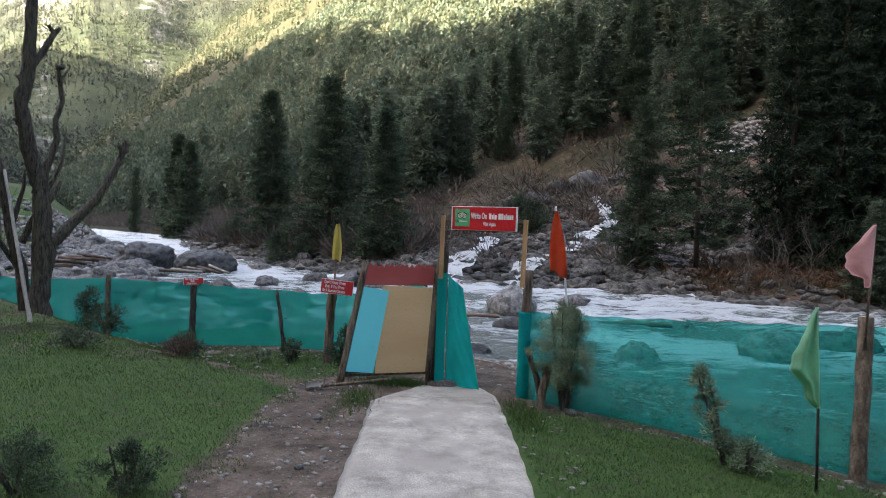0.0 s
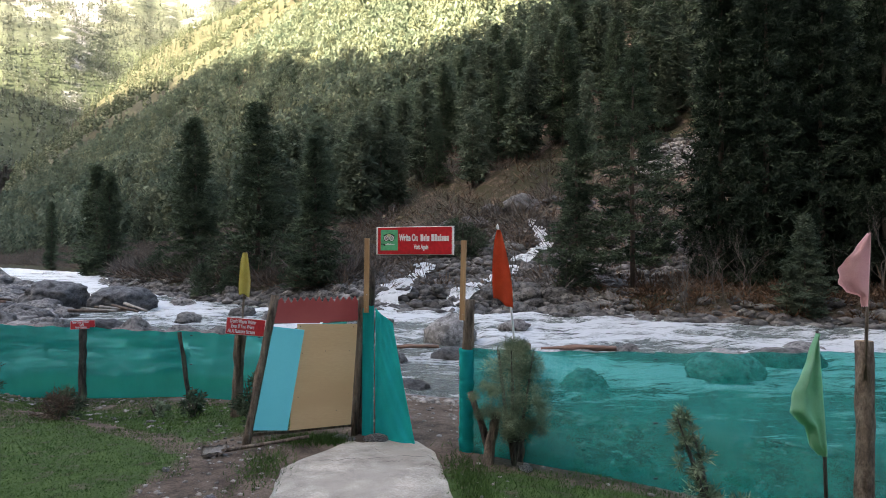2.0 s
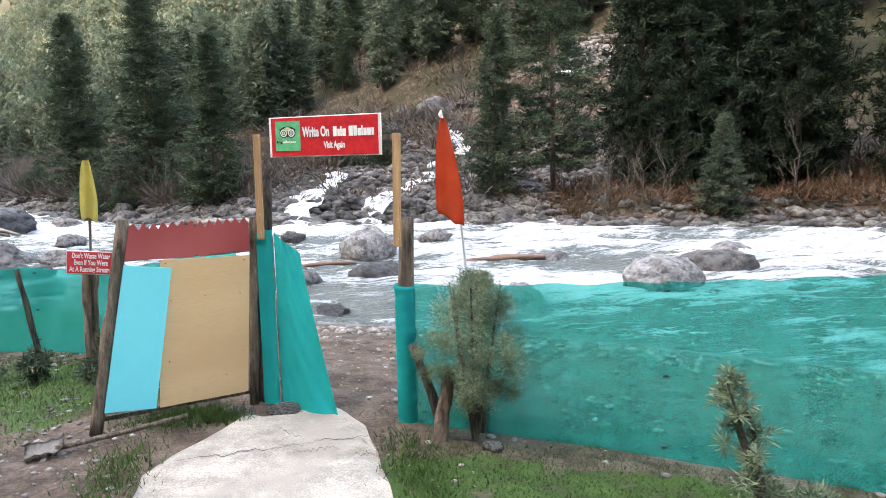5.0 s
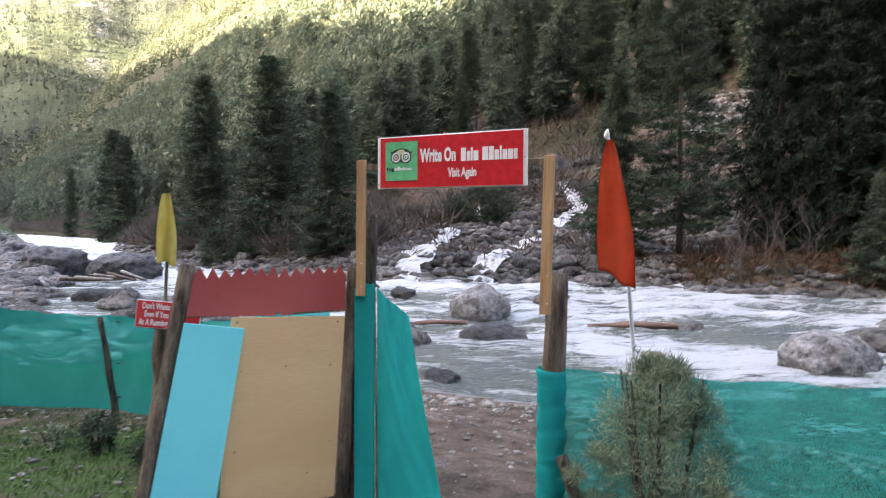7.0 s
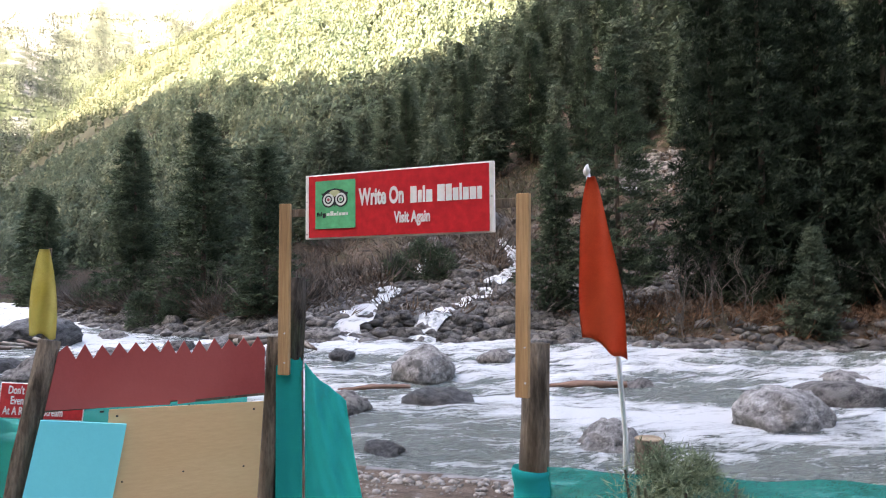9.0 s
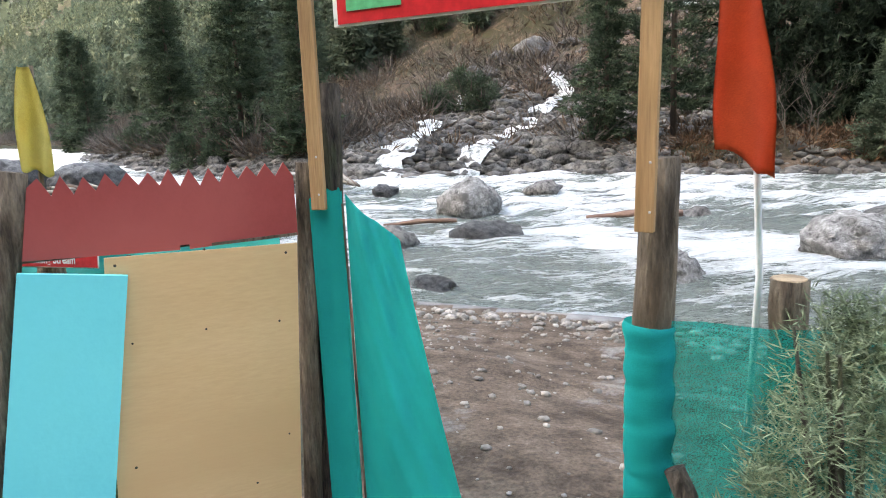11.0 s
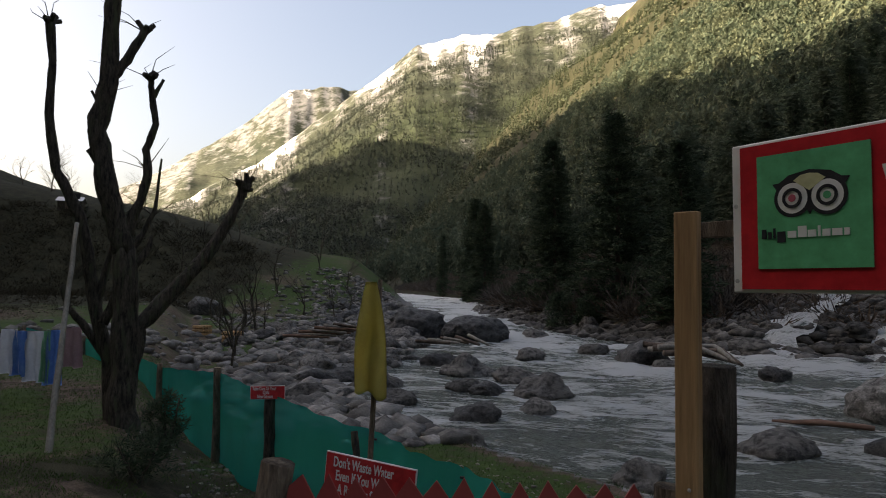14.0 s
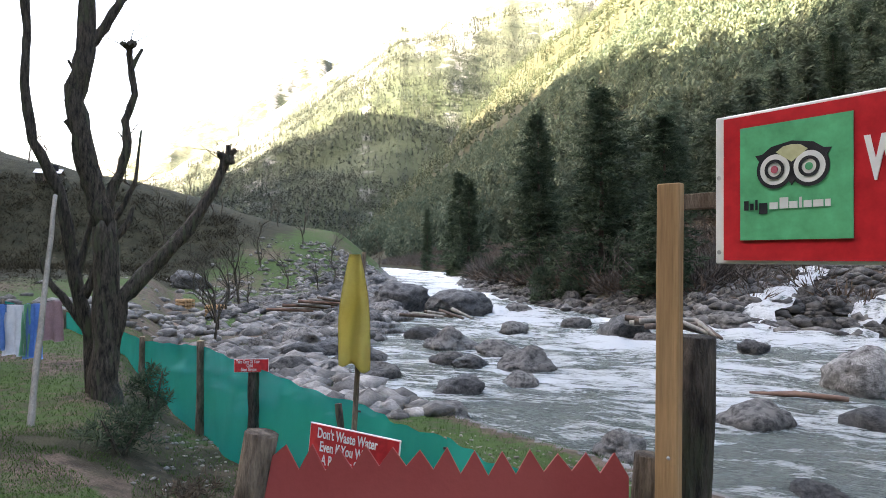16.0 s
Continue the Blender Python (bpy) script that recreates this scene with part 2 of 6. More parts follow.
def mask_material(name, pairs, masks, bump, scale, fine, dist):
    """Base ground with further soils laid over it by painted masks (r, g, b)."""
    m = mat(name, *pairs[0], scale, 0.95, bump, fine, dist=dist, grain=0.95)
    n, l = m.node_tree.nodes, m.node_tree.links
    p = n["Principled BSDF"]
    col = p.inputs["Base Color"].links[0].from_socket
    at, sep = n.new("ShaderNodeVertexColor"), n.new("ShaderNodeSeparateColor")
    at.layer_name = "soil"
    l.new(at.outputs[0], sep.inputs[0])
    co = n.new("ShaderNodeTexCoord")
    for k, (c1, c2) in enumerate(pairs[1:]):
        t, r, r0, mx = n.new("ShaderNodeTexNoise"), n.new("ShaderNodeValToRGB"), n.new("ShaderNodeMath"), n.new("ShaderNodeMix")
        t.inputs["Scale"].default_value, t.inputs["Detail"].default_value, t.inputs["Roughness"].default_value = masks[k], 8, 0.7
        l.new(co.outputs["Object"], t.inputs["Vector"])
        e = r.color_ramp.elements
        e[0].position, e[0].color, e[1].position, e[1].color = 0.36, (*c1, 1), 0.64, (*c2, 1)
        l.new(t.outputs["Fac"], r.inputs[0])
        # ragged edge: mask + noise - 0.5
        ad, sub, rm = n.new("ShaderNodeMath"), n.new("ShaderNodeMath"), n.new("ShaderNodeMapRange")
        ad.operation, sub.operation = "ADD", "SUBTRACT"
        l.new(sep.outputs[k], ad.inputs[0])
        l.new(t.outputs["Fac"], ad.inputs[1])
        l.new(ad.outputs[0], rm.inputs["Value"])
        rm.inputs["From Min"].default_value, rm.inputs["From Max"].default_value = 0.90, 1.08
        mx.data_type = "RGBA"
        l.new(rm.outputs[0], mx.inputs[0])
        l.new(col, mx.inputs["A"])
        l.new(r.outputs[0], mx.inputs["B"])
        col = mx.outputs["Result"]
    l.new(col, p.inputs["Base Color"])
    p.inputs["Specular IOR Level"].default_value = 0.15
    return m


M["ground"] = mask_material("soil, turf and scree", [((0.053, 0.038, 0.028), (0.142, 0.108, 0.081)), ((0.027, 0.058, 0.013), (0.061, 0.097, 0.026)),
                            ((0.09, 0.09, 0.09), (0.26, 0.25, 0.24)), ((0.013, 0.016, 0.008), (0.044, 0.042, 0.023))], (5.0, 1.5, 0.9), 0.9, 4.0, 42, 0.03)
M["mountain"] = mask_material("forested rock slopes", [((0.022, 0.030, 0.020), (0.056, 0.062, 0.045)), ((0.018, 0.028, 0.015), (0.042, 0.052, 0.030)),
                              ((0.10, 0.105, 0.11), (0.21, 0.21, 0.215)), ((0.75, 0.77, 0.8), (0.88, 0.89, 0.9))], (0.02, 0.03, 0.03), 0.5, 0.01, 0.12, 4.0)


def water_material():
    m = bpy.data.materials.new("rushing glacial water")
    m.use_nodes = True
    n, l = m.node_tree.nodes, m.node_tree.links
    p = n["Principled BSDF"]
    co, mp, mp2 = n.new("ShaderNodeTexCoord"), n.new("ShaderNodeMapping"), n.new("ShaderNodeMapping")
    turn = math.atan2(NX_FLOW[1], NX_FLOW[0])
    for q, s in ((mp, (0.55, 1.5, 1)), (mp2, (1.7, 5.0, 1))):
        q.inputs["Rotation"].default_value = (0, 0, -turn)
        q.inputs["Scale"].default_value = s
        l.new(co.outputs["Object"], q.inputs["Vector"])
    t1, t2 = n.new("ShaderNodeTexNoise"), n.new("ShaderNodeTexNoise")
    for t, s, d in ((t1, 1.0, 9), (t2, 3.2, 10)):
        t.inputs["Scale"].default_value, t.inputs["Detail"].default_value, t.inputs["Roughness"].default_value = s, d, 0.68
        t.inputs["Distortion"].default_value = 1.1
    l.new(mp.outputs[0], t1.inputs["Vector"])
    l.new(mp2.outputs[0], t2.inputs["Vector"])
    at, sep = n.new("ShaderNodeVertexColor"), n.new("ShaderNodeSeparateColor")
    at.layer_name = "foam"
    l.new(at.outputs[0], sep.inputs[0])
    ad, ad2, rm, mx = n.new("ShaderNodeMath"), n.new("ShaderNodeMath"), n.new("ShaderNodeMapRange"), n.new("ShaderNodeMix")
    ad2.operation = "MULTIPLY_ADD"
    l.new(t2.outputs["Fac"], ad2.inputs[0])
    ad2.inputs[1].default_value = 0.62
    ad1 = n.new("ShaderNodeMath")
    ad1.operation = "MULTIPLY"
    ad1.inputs[1].default_value = 1.25
    l.new(t1.outputs["Fac"], ad1.inputs[0])
    l.new(ad1.outputs[0], ad2.inputs[2])
    l.new(ad2.outputs[0], ad.inputs[0])
    l.new(sep.outputs[0], ad.inputs[1])
    l.new(ad.outputs[0], rm.inputs["Value"])
    rm.inputs["From Min"].default_value, rm.inputs["From Max"].default_value = 1.09, 1.27
    deep = n.new("ShaderNodeValToRGB")
    e = deep.color_ramp.elements
    e[0].position, e[0].color, e[1].position, e[1].color = 0.34, (0.105, 0.132, 0.112, 1), 0.68, (0.34, 0.375, 0.35, 1)
    l.new(t2.outputs["Fac"], deep.inputs[0])
    mx.data_type = "RGBA"
    l.new(rm.outputs[0], mx.inputs[0])
    l.new(deep.outputs[0], mx.inputs["A"])
    mx.inputs["B"].default_value = (0.74, 0.765, 0.765, 1)
    l.new(mx.outputs["Result"], p.inputs["Base Color"])
    rr = n.new("ShaderNodeMapRange")
    rr.inputs["To Min"].default_value, rr.inputs["To Max"].default_value = 0.16, 0.7
    l.new(rm.outputs[0], rr.inputs["Value"])
    l.new(rr.outputs[0], p.inputs["Roughness"])
    b = n.new("ShaderNodeBump")
    b.inputs["Strength"].default_value, b.inputs["Distance"].default_value = 1.0, 0.30
    t3, ad3 = n.new("ShaderNodeTexNoise"), n.new("ShaderNodeMath")
    t3.inputs["Scale"].default_value, t3.inputs["Detail"].default_value, t3.inputs["Distortion"].default_value = 2.6, 6, 0.8
    l.new(mp2.outputs[0], t3.inputs["Vector"])
    ad3.operation = "MULTIPLY_ADD"
    l.new(t3.outputs["Fac"], ad3.inputs[0])
    ad3.inputs[1].default_value = 0.5
    l.new(ad2.outputs[0], ad3.inputs[2])
    l.new(ad3.outputs[0], b.inputs["Height"])
    l.new(b.outputs[0], p.inputs["Normal"])
    return m


NX_FLOW = (-0.609, 0.793)
M["water"] = water_material()


# ---- the lie of the land: river axis, banks, lawn, hills ----
NX, NY = 0.793, 0.609          # across the river, towards the far bank
FAR_S, FAR_Q = (-60, 8, 15, 23, 30, 46, 69, 103, 400), (34, 33, 29, 27, 20.5, 19.4, 22, 32.5, 33)
NEAR_S = (-60, -8, 2, 6.4, 8.8, 11, 13, 15, 18, 22, 25, 27, 40, 62, 97, 400)
NEAR_Q = (20, 13.9, 11.5, 10.6, 10, 9.1, 8.4, 7.4, 6.3, 5.4, 4.6, 7, 10.4, 14.3, 20.6, 22)
WATER = -0.85


def smooth(a, b, v):
    t = np.clip((v - a) / (b - a), 0, 1)
    return t * t * (3 - 2 * t)


def wav(x, y, f, seed):
    """Cheap smooth noise, about -1 to 1, out of turned sine waves."""
    r = np.random.RandomState(seed)
    out = 0
    for k in range(7):
        a, p = r.rand() * 6.283, r.rand() * 6.283
        g = f * (0.6 + 0.9 * r.rand())
        out = out + np.sin((x * math.cos(a) + y * math.sin(a)) * g + p + 1.3 * np.sin((x * math.sin(a) - y * math.cos(a)) * g * 0.7 + p * 2))
    return out / 3.5


def river(x, y):
    q, s = NX * x + NY * y, -NY * x + NX * y
    return np.interp(s, NEAR_S, NEAR_Q) - q, q - np.interp(s, FAR_S, FAR_Q), s


def height(x, y):
    x, y = np.asarray(x, float), np.asarray(y, float)
    a, g, s = river(x, y)
    # lawn by the path
    z = 0.12 + 0.012 * np.clip(6 - y, -4, 12) - np.clip(0.1 * (x - 0.8), 0, 0.4)
    v = 0.70 * x + 0.714 * y
    z = z - np.interp(x, (-9, -7, -4, -1.5, -1.0), (0.75, 0.6, 0.35, 0.05, 0)) * smooth(4.1, 5.6, v)
    z = z + 0.03 * wav(x, y, 0.9, 3) * smooth(0.8, 2.5, np.abs(x)) + 0.012 * wav(x, y, 4.0, 4) * smooth(0.6, 1.0, np.abs(x))
    # down to the near bank
    z = z + (-0.68 - z) * smooth(4.8, 0.3, a) + 0.03 * wav(x, y, 2.5, 5) * smooth(5, 4, a)
    # wheel ruts of the track outside the gate
    for off, deep in ((1.5, 0.06), (1.85, -0.04), (3.0, 0.07), (3.35, -0.04)):
        z = z - deep * np.exp(-((a - off - 0.12 * np.sin(s * 0.6)) / 0.13) ** 2) * smooth(13, 9, s)
    # the field upstream and the hill behind it
    up = smooth(18, 30, s)
    z = z + up * (0.05 * np.clip(a - 8, 0, 60) + 0.25 * wav(x, y, 0.25, 6) * smooth(4, 14, a))
    z = z + smooth(20, 60, s) * (26 * smooth(28, 90, a) * (1 + 0.12 * wav(x, y, 0.03, 7)) + 0.5 * wav(x, y, 0.12, 8) * smooth(20, 50, a))
    crest = np.interp(a, (0.5, 3, 7, 13, 19, 25, 32, 39, 60, 100), (-0.7, 1.6, 4.6, 5.5, 7.2, 9.3, 11.2, 12.4, 16, 22)) + 0.5 * wav(x, y, 0.14, 14) * smooth(2, 10, a)
    z = np.maximum(z, -0.7 + (crest + 0.7) * smooth(52, 88, s - 0.12 * a))
    z = np.where(a < 0, -0.68 - 0.9 * smooth(0, -2, a), z)
    # the far bank and the slope above it
    gg = np.clip(g, 0, None)
    w = 38.0
    up2 = -0.9 + 0.9 * smooth(0, 2.5, g) + 0.9 * (np.sqrt(gg * gg + w * w) - w)
    rough = 0.55 * wav(x, y, 0.5, 9) * smooth(1, 10, g) + 1.6 * wav(x, y, 0.12, 10) * smooth(8, 40, g) \
        + 9 * wav(x, y, 0.025, 11) * smooth(50, 200, g) + 22 * wav(x, y, 0.009, 12) * smooth(150, 500, g)
    up2 = up2 + rough
    z = np.where(g > 0, np.maximum(up2, -1.2), z)
    return z




# ---- mesh helpers ----
def mesh_from(name, verts, faces, material, smooth_faces=True):
    me = bpy.data.meshes.new(name)
    me.from_pydata([tuple(v) for v in verts], [], [tuple(f) for f in faces])
    me.materials.append(material)
    if smooth_faces:
        me.polygons.foreach_set("use_smooth", np.ones(len(me.polygons), bool))
    me.update()
    return me


def grid_faces(nu, nv, wrap=False):
    i, j = np.meshgrid(np.arange(nu - (0 if wrap else 1)), np.arange(nv - 1), indexing="ij")
    i2 = (i + 1) % nu
    return np.stack([i * nv + j, i2 * nv + j, i2 * nv + j + 1, i * nv + j + 1], -1).reshape(-1, 4)


def paint(me, layer, rgb):
    at = me.color_attributes.new(layer, "FLOAT_COLOR", "POINT")
    at.data.foreach_set("color", np.concatenate([rgb, np.ones((len(rgb), 1))], 1).astype(np.float32).ravel())


def to_mesh(name, bm, material, smooth_faces=False):
    bm.normal_update()
    me = bpy.data.meshes.new(name)
    bm.to_mesh(me)
    bm.free()
    for one in (material if isinstance(material, (list, tuple)) else [material]):
        me.materials.append(one)
    if smooth_faces:
        me.polygons.foreach_set("use_smooth", np.ones(len(me.polygons), bool))
    return me


def part(name, bm, material, parent, label="", smooth_faces=False):
    me = bm if isinstance(bm, bpy.types.Mesh) else to_mesh(name, bm, material, smooth_faces)
    ob = new(name, me)
    ob.parent = parent
    return tagged(ob, label)


def box(bm, size, m=Matrix(), bevel=0.0):
    r = bmesh.ops.create_cube(bm, size=1.0, matrix=m @ Matrix.Diagonal((*size, 1)))
    if bevel:
        edges = {e for v in r["verts"] for e in v.link_edges}
        bmesh.ops.bevel(bm, geom=list(edges), offset=bevel, segments=1, affect="EDGES")
    return bm


def tube(bm, points, radii, sides=8, wobble=0.0, seed=0, caps=True):
    """A round limb along points, with a radius for each."""
    rnd = random.Random(seed)
    rings, pts = [], [Vector(p) for p in points]
    for i, p in enumerate(pts):
        d = (pts[min(i + 1, len(pts) - 1)] - pts[max(i - 1, 0)]).normalized()
        side = d.orthogonal().normalized() if i == 0 else (ref - d * ref.dot(d)).normalized()
        ref = side
        up = d.cross(side)
        ring = []
        for k in range(sides):
            a = 2 * math.pi * k / sides
            r = radii[i] * (1 + wobble * (rnd.random() - 0.5) * 2)
            ring.append(bm.verts.new(p + (side * math.cos(a) + up * math.sin(a)) * r))
        rings.append(ring)
    for a, b in zip(rings, rings[1:]):
        for k in range(sides):
            bm.faces.new((a[k], a[(k + 1) % sides], b[(k + 1) % sides], b[k]))
    if caps and sides > 2:
        bm.faces.new(rings[0][::-1])
        bm.faces.new(rings[-1])
    return bm


def ground_z(x, y):
    return float(height(x, y))


# ---- the ground: one sheet to the horizon ----
def soil_masks(x, y):
    a, g, s = river(x, y)
    n1, n2 = wav(x, y, 0.6, 21), wav(x, y, 2.2, 22)
    near = smooth(-0.5, 0.5, a)
    grass = np.ones_like(x) * 0.62 * near
    # bare strips: beside the path, the footway to the upstream field, the track outside the gate
    strip = smooth(-0.55, -0.75, x) * smooth(-1.75, -1.3, x + 0.12 * n2) * smooth(8.6, 7.9, y + 0.2 * n2) * np.clip(0.9 + 0.35 * n2, 0, 1)
    way = np.exp(-((0.70 * x + 0.714 * y - 4.72 + 0.04 * (x + 3) - 0.06 * n1) / 0.17) ** 2) * smooth(-1.0, -2.0, x)
    bare = 0.8 * np.exp(-((x + 3.75) ** 2 + (y - 9.95) ** 2) / 0.12)
    track = smooth(5.2, 4.4, a) * smooth(12.5, 9.5, s) + smooth(8.0, 8.3, y) * smooth(-0.6, -0.1, x)
    fence = np.exp(-((0.70 * x + 0.714 * y - 5.55) / 0.35) ** 2) * smooth(-1, -2, x) * 0.06
    rightdirt = np.exp(-((0.44 * x + 0.9 * y - 7.35 - 0.1 * n2) / 0.28) ** 2) * smooth(0.7, 1.0, x) * 0.8
    apron = smooth(6.9, 7.4, y) * smooth(-1.5, -1.1, x) * smooth(1.3, 0.9, x) * smooth(8.8, 8.35, y) * (0.75 + 0.4 * n2)
    grass = grass * (1 - np.clip(apron + strip + 0.7 * way + bare + track + fence + rightdirt, 0, 1))
    v = 0.70 * x + 0.714 * y
    grass = grass * (1 - 0.7 * np.exp(-((v - 4.6) / 0.9) ** 2) * smooth(-3.8, -5.5, x) * np.clip(0.35 + 0.6 * n1, 0, 1))
    grass = grass * np.where(s > 24, np.clip(0.92 + 0.30 * n1, 0, 1.15), 1)
    # ground round the fence tree: moss and painted shade, turf thinned here
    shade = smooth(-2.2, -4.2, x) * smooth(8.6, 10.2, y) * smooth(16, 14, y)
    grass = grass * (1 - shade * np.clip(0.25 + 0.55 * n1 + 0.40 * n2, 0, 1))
    slope_dry = smooth(12, 24, g) * np.clip(0.50 + 0.25 * smooth(60, 110, g) + 0.22 * wav(x, y, 0.09, 24) + 0.1 * n1, 0, 1)
    rock = smooth(4.0, 0.5, a) * near * smooth(14, 22, s) * 0.7
    earth = smooth(22, 16, s) * smooth(16, 8, g) * smooth(0, 0.8, g)
    fan = smooth(24, 12, g) * smooth(0, 1, g) * smooth(20, 24, s) * smooth(46, 34, s)
    rock = rock + 0.30 * fan + (a < 0) * (g < 0) * 0.6 + smooth(2.5, 0.3, g) * (g >= 0) * 0.45 * smooth(20, 23, s)
    n3 = wav(x, y, 0.16, 23)
    hill = np.clip(0.52 + 0.16 * n3 + 0.10 * n1 + 0.26 * smooth(9, 1, g) + 0.10 * smooth(60, 120, g), 0, 1) * smooth(0.1, 1.4, g) + smooth(8, 20, a) * smooth(28, 48, s) * (0.72 + 0.14 * n1 + 0.10 * n2)
    # dark patches round the fence tree: moss plus hill and tree shade, painted
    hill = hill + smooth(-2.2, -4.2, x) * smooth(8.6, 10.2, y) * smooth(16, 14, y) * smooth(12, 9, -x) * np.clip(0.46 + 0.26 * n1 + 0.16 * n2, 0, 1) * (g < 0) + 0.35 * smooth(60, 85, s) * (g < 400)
    scar = np.exp(-(((x - 25) / 2.6) ** 2 + ((y - 56) / 1.6) ** 2))
    rock = np.maximum(rock, scar) + 0.33 * np.clip(track, 0, 1) * near * smooth(12.5, 9.5, s)
    hill = hill * (1 - 0.45 * earth) * (1 - 0.35 * fan) * (1 - scar)
    return np.stack([np.clip(grass + slope_dry * 0.6, 0, 1), np.clip(rock, 0, 1), np.clip(hill, 0, 1)], -1)


angles = np.radians(np.concatenate([np.linspace(-78, 78, 640), np.linspace(78, 282, 110)[1:-1]]))
radii = np.geomspace(0.02, 2400, 400)
ga, gr = np.meshgrid(angles, radii, indexing="ij")
gx, gy = (np.sin(ga) * gr).ravel(), (8 + np.cos(ga) * gr).ravel()
gz = height(gx, gy)
ground_mesh = mesh_from("ground", np.stack([gx, gy, gz], -1), np.concatenate([grid_faces(len(angles), len(radii), True)]), M["ground"])
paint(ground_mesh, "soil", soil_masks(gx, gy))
ground = tagged(new("ground", ground_mesh), "trodden soil, short turf and stony slopes of a mountain valley", "ground", kind="structure")


# ---- the river ----
def build_river():
    s = np.concatenate([np.linspace(-45, -6, 60), np.linspace(-6, 50, 380)[1:], np.geomspace(50, 320, 120)[1:]])
    t = np.linspace(-0.06, 1.06, 190)
    lo, hi = np.interp(s, NEAR_S, NEAR_Q), np.interp(s, FAR_S, FAR_Q)
    S, T = np.meshgrid(s, t, indexing="ij")
    Q = lo[:, None] + (hi - lo)[:, None] * T
    x, y = NX * Q - NY * S, NY * Q + NX * S
    wild = 0.35 + 0.65 * smooth(0.15, 0.6, T)
    z = WATER + wild * (0.09 * wav(x, y, 1.1, 31) + 0.06 * wav(x, y, 2.4, 32) + 0.035 * wav(x, y, 5.5, 33) + 0.016 * wav(x, y, 10.0, 34)) + 0.012 * wav(x, y, 4.2, 35) * wav(x, y, 8, 36) + 0.01 * np.clip(S - 40, 0, 70) * 0.25
    crest = 0.07 * wav(x, y, 1.1, 31) + 0.05 * wav(x, y, 2.4, 32)
    band = np.exp(-((T - 0.72) / 0.25) ** 2)
    foam = 0.20 + 0.085 * band + 1.25 * crest * wild - 0.05 * smooth(0.35, 0.0, T) * smooth(25, 12, S) + 0.12 * wav(x, y, 0.8, 37) + 0.10 * smooth(28, 60, S)
    me = mesh_from("water", np.stack([x.ravel(), y.ravel(), z.ravel()], -1), grid_faces(len(s), len(t)), M["water"])
    paint(me, "foam", np.repeat(np.clip(foam, 0, 1).ravel()[:, None], 3, 1))
    tagged(new("water", me), "fast grey-green mountain river broken by white rapids", "river", kind="structure")


build_river()


def build_cascade(pts, width, seed):
    """A white stream that tumbles over the boulders of the fan."""
    rnd = random.Random(seed)
    P = []
    for (x0, y0), (x1, y1) in zip(pts, pts[1:]):
        for k in range(14):
            u = k / 14
            P.append((x0 + (x1 - x0) * u, y0 + (y1 - y0) * u))
    n = len(P)
    verts, foam = [], []
    for i, (x, y) in enumerate(P):
        dx, dy = P[min(i + 1, n - 1)][0] - P[max(i - 1, 0)][0], P[min(i + 1, n - 1)][1] - P[max(i - 1, 0)][1]
        L = math.hypot(dx, dy) or 1
        w = width * (0.7 + 0.6 * abs(math.sin(i * 0.37 + seed))) * (1.25 - 0.5 * i / n)
        zc = ground_z(x, y)
        for k in range(9):
            o = (k / 8 - 0.5) * w
            px, py = x - dy / L * o, y + dx / L * o
            step = 0.28 * math.sin(i * 1.15 + seed)
            verts.append((px, py, max(zc + 0.27 + step * 0.35, WATER + 0.02) + 0.07 * rnd.random() - 0.5 * (abs(o) / w) ** 2 * 1.2))
            foam.append(0.26 + 0.22 * rnd.random())
    me = mesh_from("cascade", verts, grid_faces(n, 9), M["water"])
    paint(me, "foam", np.repeat(np.array(foam)[:, None], 3, 1))
    tagged(new("water_cascade", me), "narrow white stream tumbling down between dark boulders", "waterfall", kind="structure")


build_cascade([(0.2, 35.6), (1.5, 38.3), (3.3, 43.5)], 1.5, 1)
build_cascade([(3.7, 35.0), (6.0, 39.1), (8.2, 41.3), (11.3, 46.1), (11.9, 52.3)], 1.15, 2)
build_cascade([(5.1, 47.5), (6.2, 50.5), (6.7, 53)], 0.9, 3)




# ---- helpers for things ----
def thing(name, x, y, z, label, category, group="", kind=""):
    ob = new(name)
    ob.empty_display_size = 0.1
    ob.matrix_world = pose(x, y, z)
    return tagged(ob, label, category, group, kind)


def log(points, radii, seed=0, sides=10, wobble=0.10, steps=5):
    """A rough round timber: the line is cut finer and each ring is uneven."""
    rnd = random.Random(seed)
    P, R = [], []
    for i in range(len(points) - 1):
        a, b = Vector(points[i]), Vector(points[i + 1])
        for k in range(steps):
            u = k / steps
            j = Vector((rnd.uniform(-1, 1), rnd.uniform(-1, 1), 0)) * radii[i] * 0.10
            P.append(a.lerp(b, u) + j)
            R.append((radii[i] + (radii[i + 1] - radii[i]) * u) * rnd.uniform(0.94, 1.07))
    P.append(Vector(points[-1]))
    R.append(radii[-1])
    bm = bmesh.new()
    tube(bm, P, R, sides, wobble, seed)
    return bm


